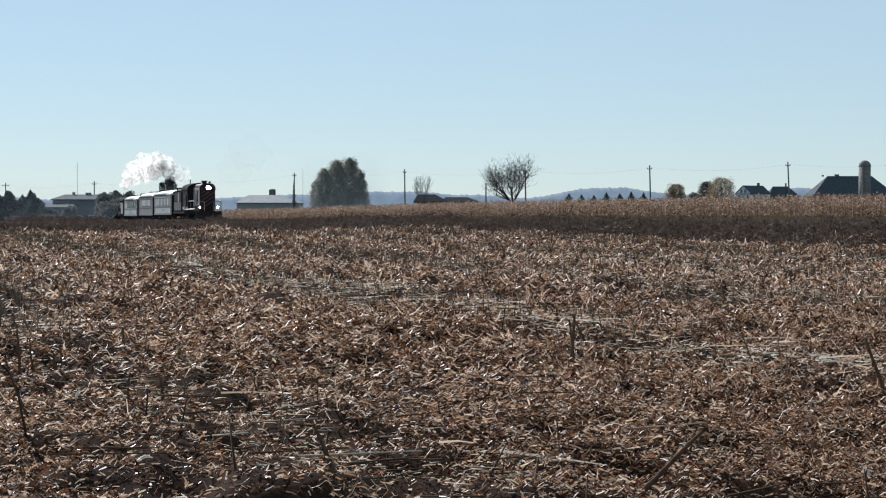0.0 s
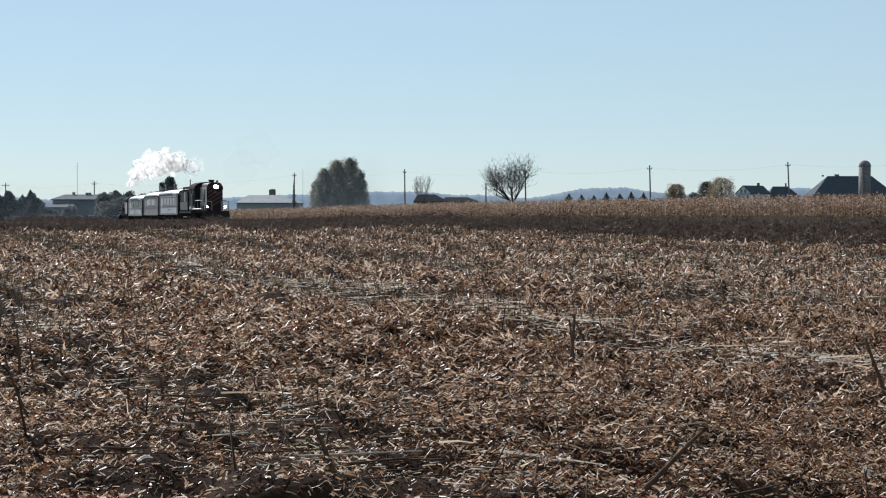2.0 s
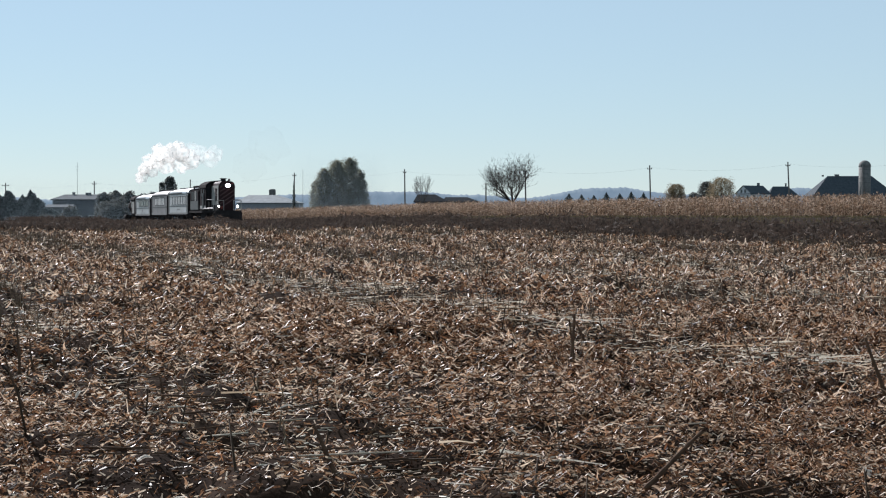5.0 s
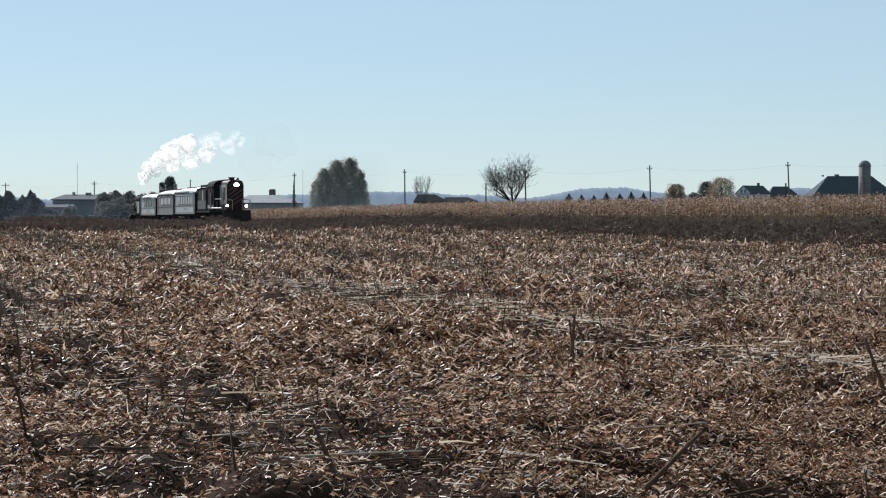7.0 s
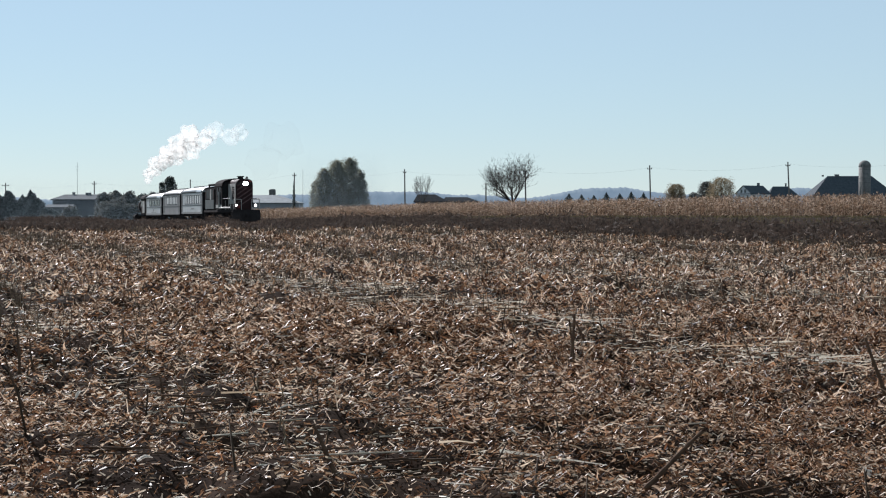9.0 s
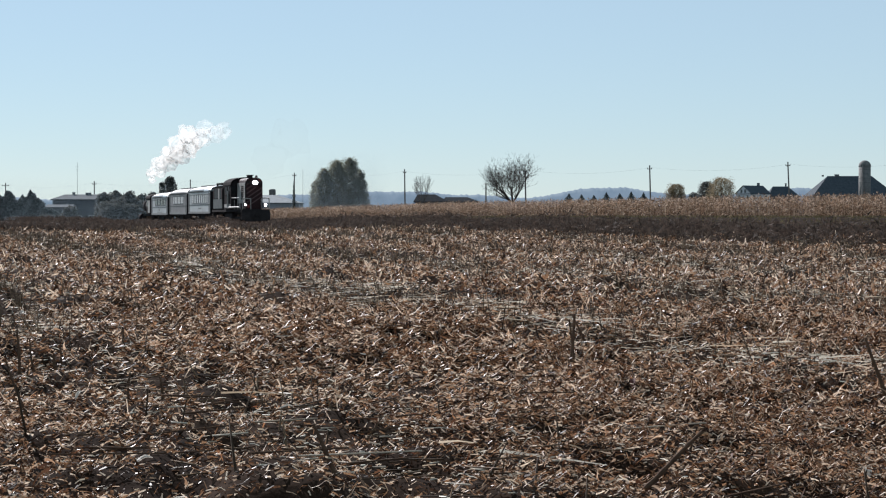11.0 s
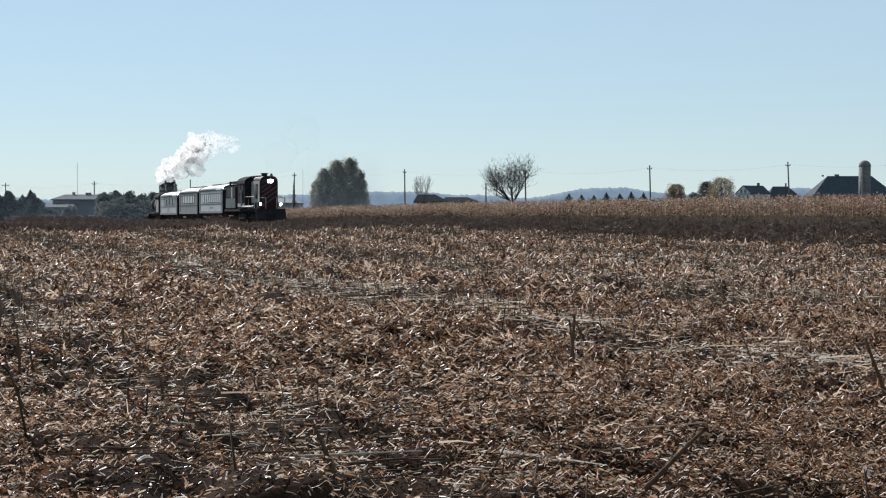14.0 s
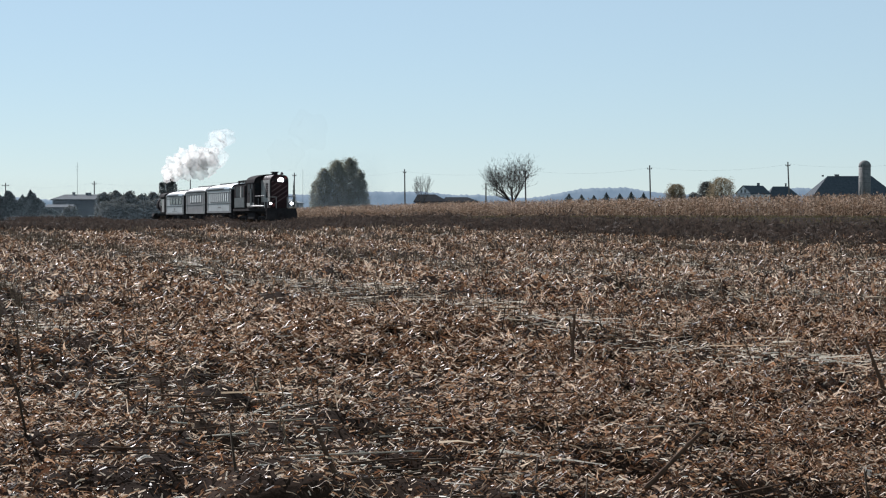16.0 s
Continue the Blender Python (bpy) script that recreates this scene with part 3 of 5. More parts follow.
def steam_engine():
    root = tagged(new("steam_locomotive"), "sooty black steam locomotive pushing at the rear of the train", "locomotive")
    cab = part("cab", soften(prism(bmesh.new(), [(-1.4, 1.3), (-1.4, 3.15)] + arch(1.4, 3.15, 3.7)[1:-1] + [(1.4, 3.15), (1.4, 1.3)], -3.4, -0.6), 0.03), BLACK, root)
    part("cab_panel", boxes((-1.5, -1.41, 2.2, 1.5, 0.03, 1.5)), CREAM, cab, "pale grey cab side panel")
    part("cab_window", boxes((-2.75, -1.41, 2.6, 0.7, 0.04, 0.8)), PANE, cab)
    part("cab_roof", prism(bmesh.new(), [(y * 1.07, z + 0.03) for y, z in arch(1.4, 3.15, 3.7)] + [(y * 1.07, z + 0.09) for y, z in reversed(arch(1.4, 3.15, 3.7))], -3.7, -0.3), BLACK, root)
    boiler = part("boiler", tubes(((-3.3, 0, 2.35), (-8.2, 0, 2.35), 0.82, 0.78, 24), ((-8.2, 0, 2.35), (-9.4, 0, 2.35), 0.86, 0.86, 24)), BLACK, root, "", True)
    for x in (-4.4, -5.6, -6.8, -8.1):
        part("boiler_band", tubes(((x, 0, 2.35), (x - 0.06, 0, 2.35), 0.84, 0.84, 24)), BLACK, boiler)
    part("smokebox_door", tubes(((-9.4, 0, 2.35), (-9.5, 0, 2.35), 0.7, 0.55, 24)), BLACK, boiler)
    part("chimney", tubes(((-8.8, 0, 3.1), (-8.8, 0, 3.75), 0.24, 0.3, 18), ((-8.8, 0, 3.75), (-8.8, 0, 3.85), 0.38, 0.36, 18)), BLACK, root)
    part("steam_dome", tubes(((-6.0, 0, 3.0), (-6.0, 0, 3.5), 0.42, 0.38, 18), ((-6.0, 0, 3.5), (-6.0, 0, 3.66), 0.38, 0.15, 18)), BLACK, root)
    part("frame", soften(boxes((-5.0, 0, 1.15, 9.6, 2.2, 0.25), (-9.85, 0, 1.0, 0.14, 2.6, 0.5)), 0.03), BLACK, root)
    for y in (-1.15, 1.15):
        part("cylinder", tubes(((-7.9, y, 0.95), (-9.2, y, 0.95), 0.36, 0.36, 18)), BLACK, root)
        part("running_board", boxes((-6.4, y, 1.62, 6.0, 0.5, 0.05)), BLACK, root)
    for x in (-2.6, -4.5, -6.4):
        wheelset(root, x, 0.72)
    wheelset(root, -8.5, 0.4)
    coupler(root, -0.4)
    coupler(root, -9.85, -1)
    return root


DIESEL = diesel()
COACH_A = coach(12.6, 4.0, WHITE, GREY, (1.9, 1.0, 9, 0.55, 2.2, 0.85, True), "white painted passenger coach with a row of narrow windows", ((-5.9, 1.5, 1.65, 0.14),), ROOF)
COACH_B = coach(11.4, 3.98, GREY, GREY, (2.6, 0.92, 7, 0.62, 2.3, 0.8, True), "grey painted passenger coach with pale windows", ((-6.0, 2.0, 3.2, 0.1),), ROOF_DULL)
COACH_C = coach(12.0, 3.78, WHITE, GREY, (2.4, 1.9, 4, 1.45, 2.25, 0.72, False), "white passenger coach with four wide dark windows", ((-6.0, 0.6, 1.7, 0.3), (-6.0, 3.0, 1.42, 0.06)), ROOF)
STEAMER = steam_engine()
TRAIN = ((DIESEL, -0.4), (COACH_A, 13.6), (COACH_B, 26.4), (COACH_C, 38.3), (STEAMER, 50.5))      # each with its front end behind the headlight


# ---- trees ----
def branch(limbs, p, d, length, r, level, spread, keep, rnd):
    """A limb that forks into smaller limbs; limbs collects the pieces, keep the ends."""
    n = 3 if level > 1 else 2
    for _ in range(n):
        q = p + d * (length / n)
        limbs.append((p, q, r, r * 0.8))
        d = (d + Vector((rnd.uniform(-1, 1), rnd.uniform(-1, 1), rnd.uniform(-0.4, 0.7))) * 0.16).normalized()
        p, r = q, r * 0.8
        if level > 0 and level < 5:
            side = Vector((rnd.uniform(-1, 1), rnd.uniform(-1, 1), rnd.uniform(-0.1, 0.6))).normalized()
            branch(limbs, p, (d * 0.55 + side * spread).normalized(), length * rnd.uniform(0.5, 0.75), r * 0.6, level - 1, spread, keep, rnd)
    keep.append(p.copy())
    if level > 0:
        for _ in range(2):
            side = Vector((rnd.uniform(-1, 1), rnd.uniform(-1, 1), rnd.uniform(-0.1, 0.7))).normalized()
            branch(limbs, p, (d * 0.7 + side * spread).normalized(), length * rnd.uniform(0.6, 0.8), r * 0.75, level - 1, spread, keep, rnd)


def limb_mesh(limbs, parent, label="", scale=(1, 1, 1), least=0.02):
    """All limbs of one tree as one trunk mesh of five-sided tapered tubes."""
    k = np.array(scale)
    a, b = np.array([tuple(q[0]) for q in limbs]) * k, np.array([tuple(q[1]) for q in limbs]) * k
    r0, r1 = np.maximum([q[2] for q in limbs], least), np.maximum([q[3] for q in limbs], least * 0.8)
    w = b - a
    w /= np.linalg.norm(w, axis=1, keepdims=True)
    s = np.cross(w, [0.3, 0.9, 0.1])
    s /= np.linalg.norm(s, axis=1, keepdims=True)
    t = np.cross(w, s)
    vs = []
    for c, r in ((a, r0), (b, r1)):
        for g in range(5):
            an = g * 2 * np.pi / 5
            vs.append(c + (s * math.cos(an) + t * math.sin(an)) * r[:, None])
    v = np.stack(vs, 1).reshape(-1, 3)
    o = np.arange(len(limbs))[:, None] * 10
    f = np.concatenate([o + np.array((g, (g + 1) % 5, 5 + (g + 1) % 5, 5 + g)) for g in range(5)])
    ob = sheet("trunk", v, f, BARK)
    ob.parent = parent
    return tagged(ob, label)


def at(pixel_x, D):
    """Sideways place, D metres ahead, of a pixel column in the camera's view; 784 is straight ahead."""
    return (pixel_x - 784) / 3000 * D


def up(pixel_y, D):
    """Height, D metres ahead, of a pixel row in the camera's view; 382 is level with the eye."""
    return EYE + (382 - pixel_y) / 3000 * D


def leafy(x, y, top, width, label, leaves=9000, mat=None, leaf=0.34, seed=1, lobes=22, low=0.12, squat=0.5, name="tree"):
    rnd = random.Random(seed)
    z0 = float(ground_z(x, y))
    h = top - z0
    root = tagged(new(name), label, "tree")
    root.location = (x, y, z0)
    limbs, ends = [(Vector((0, 0, -0.2)), Vector((0, 0, h * 0.3)), width * 0.03, width * 0.02)], []
    for k in range(5):
        a = k * 1.26 + rnd.uniform(-0.3, 0.3)
        branch(limbs, Vector((0, 0, h * (0.2 + 0.05 * k))), Vector((math.cos(a) * 0.6, math.sin(a) * 0.6, 1)).normalized(), h * (0.22 if low < 0 else 0.3), width * 0.014, 2 if leaves > 8500 else 1, 0.8, ends, rnd)
    limb_mesh(limbs, root)
    pts = []
    for _ in range(lobes):
        u = rnd.uniform(max(low, 0.04), 0.93)
        prof = math.sin(math.pi * min(1, (u - low * 0.6) / (1 - low * 0.6)) ** 0.75) ** squat
        a, rr = rnd.uniform(0, 6.28), width / 2 * prof * rnd.uniform(0.35, 0.8)
        c = np.array([math.cos(a) * rr, math.sin(a) * rr, u * h])
        R = width * rnd.uniform(0.12, 0.21)
        R = min(R, (h - c[2]) * 1.0 + 0.2)
        n = int(leaves * 0.7) // lobes
        d = rng.normal(size=(n, 3))
        d /= np.linalg.norm(d, axis=1, keepdims=True)
        d *= (1 + 0.22 * np.sin(5 * d[:, :1] + a) * np.cos(4 * d[:, 1:2] + 2 * a))
        pts.append(c + d * R * rng.uniform(0.45, 1.05, (n, 1)) ** 0.6)
    n = int(leaves * 0.8)
    u = rng.uniform(max(low * 0.5, 0.01), 1, n)
    prof = np.sin(np.pi * np.minimum(1, (u - low * 0.4) / (1 - low * 0.4)) ** 0.75) ** squat
    a = rng.uniform(0, 2 * np.pi, n)
    dent = 0.8 + 0.16 * np.sin(3 * a + 9 * u + seed) + 0.1 * np.sin(7 * a - 15 * u + seed * 2)
    rr = width / 2 * prof * dent * rng.uniform(0.25, 1.0, n) ** 0.5
    pts.append(np.stack([rr * np.cos(a), rr * np.sin(a), h * (u * 0.97 + 0.02 * np.sin(5 * a + seed))], 1))
    crown = flakes(np.concatenate(pts), leaf, mat or LEAF_GREEN, "crown")
    crown.parent = root
    return root


def conifer(x, y, top, width, label, seed=1, leaves=3500, leaf=0.4, ragged=0.25):
    z0 = float(ground_z(x, y))
    h = top - z0
    root = tagged(new("conifer"), label, "tree")
    root.location = (x, y, z0)
    part("trunk", tubes(((0, 0, -0.2), (0, 0, h * 0.97), width * 0.045, 0.03, 7)), BARK, root)
    r = np.random.default_rng(seed)
    u = r.uniform(0, 1, leaves) ** 0.7
    tier = 1 - ragged * (0.5 + 0.5 * np.sin(u * 40 + seed))
    a = r.uniform(0, 6.28, leaves)
    arm = 0.75 + 0.25 * np.sin(a * 5 + seed + u * 9)
    R = width / 2 * u * tier * arm * r.uniform(0.3, 1.05, leaves) ** 0.5
    p = np.stack([R * np.cos(a), R * np.sin(a), h * (1 - u * 0.95) + r.normal(0, 0.1, leaves)], 1)
    crown = flakes(p, leaf, LEAF_DARK, "crown", 0.45)
    crown.parent = root
    return root


def bare_tree(x, y, top, width, label, seed, levels, lean=0.0, stems=3, r0=0.2, spread=0.75, least=0.03, open_up=0.8, twigs=0, centre=None):
    rnd = random.Random(seed)
    z0 = float(ground_z(x, y))
    h = top - z0
    root = tagged(new("bare_tree"), label, "tree")
    root.location = (x, y, z0)
    fork = Vector((lean * h * 0.3, 0, h * 0.2))
    limbs, ends = [(Vector((0, 0, -0.2)), fork * 0.5, r0 * 1.8, r0 * 1.5), (fork * 0.5, fork, r0 * 1.5, r0 * 1.3)], []
    for k in range(stems):
        a = k * 6.28 / stems + 0.5
        d = Vector((math.cos(a) * open_up + lean * 0.5, math.sin(a) * open_up, 1)).normalized()
        branch(limbs, fork, d, h * 0.33, r0, levels, spread, ends, rnd)
    if centre is not None:      # shear the crown sideways to fit the camera's view
        mx, mz = sum(p.x for p in ends) / len(ends), sum(p.z for p in ends) / len(ends)
        shift = (centre - mx) / mz
        limbs = [(Vector((a.x + shift * a.z, a.y, a.z)), Vector((b.x + shift * b.z, b.y, b.z)), ra, rb) for a, b, ra, rb in limbs]
        ends = [Vector((p.x + shift * p.z, p.y, p.z)) for p in ends]
    # stretch the crown to the height and width that fit the camera's view
    hz = max(q[1].z for q in limbs)
    xs = [q[1].x for q in limbs]
    k, kx = h / hz, width / (max(xs) - min(xs))
    if twigs:
        for p in ends:
            for _ in range(twigs):
                q = p
                d = Vector((p.x - fork.x, p.y, p.z - fork.z)).normalized() * 0.7 + Vector((rnd.uniform(-1, 1), rnd.uniform(-1, 1), rnd.uniform(-0.5, 0.9)))
                for step in range(2):
                    e = q + d.normalized() * h * rnd.uniform(0.03, 0.055)
                    limbs.append((q, e, 0.009, 0.006))
                    q, d = e, d + Vector((rnd.uniform(-1, 1), rnd.uniform(-1, 1), rnd.uniform(-1, 0.8))) * 0.6
    limb_mesh(limbs, root, "dark bare limbs and fine twigs", (kx, kx, k), least)
    return root, np.array([(p.x * kx, p.y * kx, p.z * k) for p in ends])


def build_trees():
    # leaf counts cut so sky shows through, standing in for haze
    for px, top, w, D, s, n in ((574, 297, 7.6, 441, 3, 11000), (597, 283, 9.6, 443, 4, 15000), (619, 279, 9.4, 446, 8, 16000), (637, 300, 6.2, 440, 61, 8000), (560, 318, 5.0, 444, 62, 5000)):
        leafy(at(px, D), D, up(top, D), w, "olive-green broad tree beyond the corn, thinned to look hazy", n, LEAF_GREEN, 0.28, s, 70, -0.7, 0.55)
    for px, py, w, D, s in ((1197, 325, 8.0, 520, 5), (1277, 314, 11.4, 520, 6), (1250, 321, 7.4, 530, 7)):
        leafy(at(px, D), D, up(py, D), w, "rounded golden-brown autumn tree behind the corn", 12000, LEAF_GOLD if s != 7 else LEAF_GREY, 0.26, s, 60, -0.2, 0.3)
    leafy(at(1227, 540), 540, up(340, 540), 5, "low dusky tree behind the corn", 2500, LEAF_GREY, 0.34, 9, 12, 0.1, 0.3)
    # dark row beside the farmyard
    for px, py, w, s in ((-10, 343, 5, 10), (17, 339, 4.2, 11), (54, 336, 5.4, 12), (40, 345, 5, 13), (68, 350, 4.6, 14), (92, 372, 4.6, 31), (2, 348, 5, 34)):
        leafy(at(px, 330), 330, up(py, 330), w, "dark green conifer beside the farmyard", 4600, LEAF_DARK, 0.36, s, 18, -0.8, 0.95, "conifer")
    for px, py, w, D, s in ((184, 340, 4.5, 332, 17), (205, 337, 5.5, 335, 18), (228, 339, 5.5, 330, 19), (250, 344, 5, 333, 20),
                            (272, 340, 5, 336, 21), (200, 362, 6, 325, 23), (235, 362, 6, 326, 24), (265, 362, 6, 328, 25), (122, 366, 4.4, 322, 32), (85, 382, 5, 322, 33), (190, 358, 5.5, 328, 37), (218, 352, 7, 329, 38), (250, 356, 7, 329, 39), (280, 352, 6, 330, 52)):
        leafy(at(px, D), D, up(py, D), w, "dusky tree in the dark row beside the farmyard", 4200, LEAF_GREY, 0.36, s, 30, -0.4, 0.5)
    leafy(at(302, 345), 345, up(311, 345), 3.2, "tall rounded dark tree rising behind the train", 6500, LEAF_GREY, 0.26, 26, 40, 0.1, 0.25)
    leafy(at(288, 350), 350, up(321, 350), 2.0, "small rounded dark tree behind the train", 1500, LEAF_GREY, 0.34, 27, 9, 0.3, 0.25)
    for i, (px, py) in enumerate(((1007, 346), (1029, 348), (1051, 349), (1073, 344), (1097, 346), (1117, 343), (1139, 345))):
        conifer(at(px, 560), 560, up(py - 3, 560), 13.0, "small dark conifer in a row before the hills", 40 + i, 2600, 0.4)
    conifer(at(520, 390), 390, up(322, 390), 2.8, "thin ragged conifer beside a wooden pole", 51, 800, 0.34, 0.7)
    bare_tree(at(918, 300), 300, up(276, 300), 10.2, "dark leafless tree with spreading limbs beside the corn", 21, 3, -0.3, 7, 0.17, 0.8, 0.009, 1.2, 3, -2.2)
    bare_tree(at(747, 420), 420, up(307, 420), 5.6, "small leafless tree with fine upright twigs", 9, 3, 0.0, 6, 0.055, 0.5, 0.01, 0.75)


build_trees()


# ---- poles and wires ----
def utility_pole(px, top, D, tilt=0.0, arm=1.2, label="grey wooden utility pole standing beyond the corn"):
    x = at(px, D)
    z0, z1 = float(ground_z(x, D)), up(top, D)
    root = tagged(new("utility_pole"), label, "pole", "utility poles")
    root.matrix_world = pose(x, D, z0, 0, tilt, 0)
    h = z1 - z0
    part("post", tubes(((0, 0, -0.3), (0, 0, h), 0.17, 0.12, 9)), POLE, root)
    if arm:
        part("crossarm", boxes((0, 0, h - 0.7, arm, 0.12, 0.14)), POLE, root)
        for k in (-0.45, 0, 0.45):
            part("insulator", tubes(((k * arm, 0, h - 0.63), (k * arm, 0, h - 0.42), 0.07, 0.05, 8)), CONCRETE, root)
    return Vector((x, D, z1 - 0.4))


def wire(a, b, sag=0.5, r=0.006):
    bm, last = bmesh.new(), None
    for i in range(13):
        u = i / 12
        p = a.lerp(b, u) - Vector((0, 0, sag * 4 * u * (1 - u)))
        if last is not None:
            tube(bm, last, p, r, r, 4)
        last = p
    tagged(link("overhead_wire", bm, WIRE), "thin overhead wire between the wooden poles", "wire", "overhead wires")


def build_poles():
    p = [utility_pole(px, py, D, t, a) for px, py, D, t, a in ((10, 324, 420, 0, 1.8), (167, 321, 400, 0, 1.0), (337, 318, 400, 0, 0), (521, 306, 395, 0, 0.9), (717, 300, 360, -0.6, 0.7),
                                                               (931, 298, 330, -1.2, 0.6), (1152, 293, 330, -1.6, 0.9), (1398, 287, 320, -2.4, 0.9), (1640, 280, 310, 0, 0.9))]
    for a, b in zip(p, p[1:]):
        wire(a, b, 0.9)
    utility_pole(860, 325, 330, 0, 0, "short grey wooden pole at the edge of the corn")
    for px, py, D in ((137, 288, 420), (536, 300, 600)):
        x = at(px, D)
        z0 = float(ground_z(x, D))
        m = tagged(new("radio_mast"), "thin grey metal radio mast", "mast")
        m.location = (x, D, z0)
        h = up(py, D) - z0
        part("pole", tubes(((0, 0, -0.2), (0, 0, h), 0.06, 0.035, 6)), WIRE, m)
        part("antenna", boxes((0, 0, h * 0.93, 0.9, 0.03, 0.03), (0, 0, h * 0.88, 0.6, 0.03, 0.03)), WIRE, m)


build_poles()


# ---- farm buildings ----
def gable(x0, x1, y0, y1, eave, ridge, hip0=0.0, hip1=0.0):
    """A roof with its ridge along x; hips shorten the ridge at each end."""
    bm = bmesh.new()
    ym = (y0 + y1) / 2
    o = 0.35
    a = [bm.verts.new(p) for p in ((x0 - o, y0 - o, eave), (x1 + o, y0 - o, eave), (x1 + o, y1 + o, eave), (x0 - o, y1 + o, eave))]
    r = [bm.verts.new((x0 - o + hip0, ym, ridge)), bm.verts.new((x1 + o - hip1, ym, ridge))]
    b = [bm.verts.new((v.co.x, v.co.y, eave - 0.18)) for v in a]
    bm.faces.new((a[0], a[1], r[1], r[0]))
    bm.faces.new((a[2], a[3], r[0], r[1]))
    if hip1:
        bm.faces.new((a[1], a[2], r[1]))
    if hip0:
        bm.faces.new((a[3], a[0], r[0]))
    for i in range(4):
        bm.faces.new((a[i], a[(i + 1) % 4], b[(i + 1) % 4], b[i]))
    bm.faces.new(b[::-1])
    bmesh.ops.recalc_face_normals(bm, faces=bm.faces[:])
    return bm


def building(name, label, px0, px1, eave_y, ridge_y, D, depth, wall_mat, roof_mat, hips=(0, 0), gable_end=False, windows=(), ridge_items=()):
    """A building whose front spans px0 to px1, D metres ahead; its ridge runs across the view."""
    x0, x1 = at(px0, D), at(px1, D)
    z0 = float(ground_z((x0 + x1) / 2, D)) - 0.3
    root = tagged(new(name), label, name.replace("_", " "))
    root.location = ((x0 + x1) / 2, D, z0)
    w, e, r = (x1 - x0) / 2, up(eave_y, D) - z0, up(ridge_y, D) - z0
    body = boxes((0, depth / 2, e / 2, 2 * w, depth, e))
    walls = part("wall", body, wall_mat, root)
    if not hips[0]:
        for x in (-w + 0.1, w - 0.1):
            bm = bmesh.new()
            prism(bm, [(0, e), (depth / 2, r - 0.15), (depth, e)], x - 0.1, x + 0.1)
            part("gable", bm, wall_mat, root)
    roof = part("roof", gable(-w, w, 0, depth, e, r, *hips), roof_mat, root)
    for x, sw, sh, sd in ridge_items:
        part("chimney", boxes((x, depth / 2, r + sh / 2 - 0.2, sw, sd, sh), (x, depth / 2, r + sh - 0.2, sw + 0.14, sd + 0.14, 0.1)), BARN, roof)
    for x, z, ww, wh in windows:
        win = part("window", boxes((x, -0.02, z, ww, 0.06, wh)), PANE, walls)
        part("window_frame", boxes((x, -0.045, z + wh / 2 + 0.05, ww + 0.2, 0.05, 0.1), (x, -0.045, z - wh / 2 - 0.05, ww + 0.2, 0.07, 0.1), (x - ww / 2 - 0.05, -0.045, z, 0.1, 0.05, wh), (x + ww / 2 + 0.05, -0.045, z, 0.1, 0.05, wh), (x, -0.045, z, 0.05, 0.05, wh)), PLASTER, win)
    return root


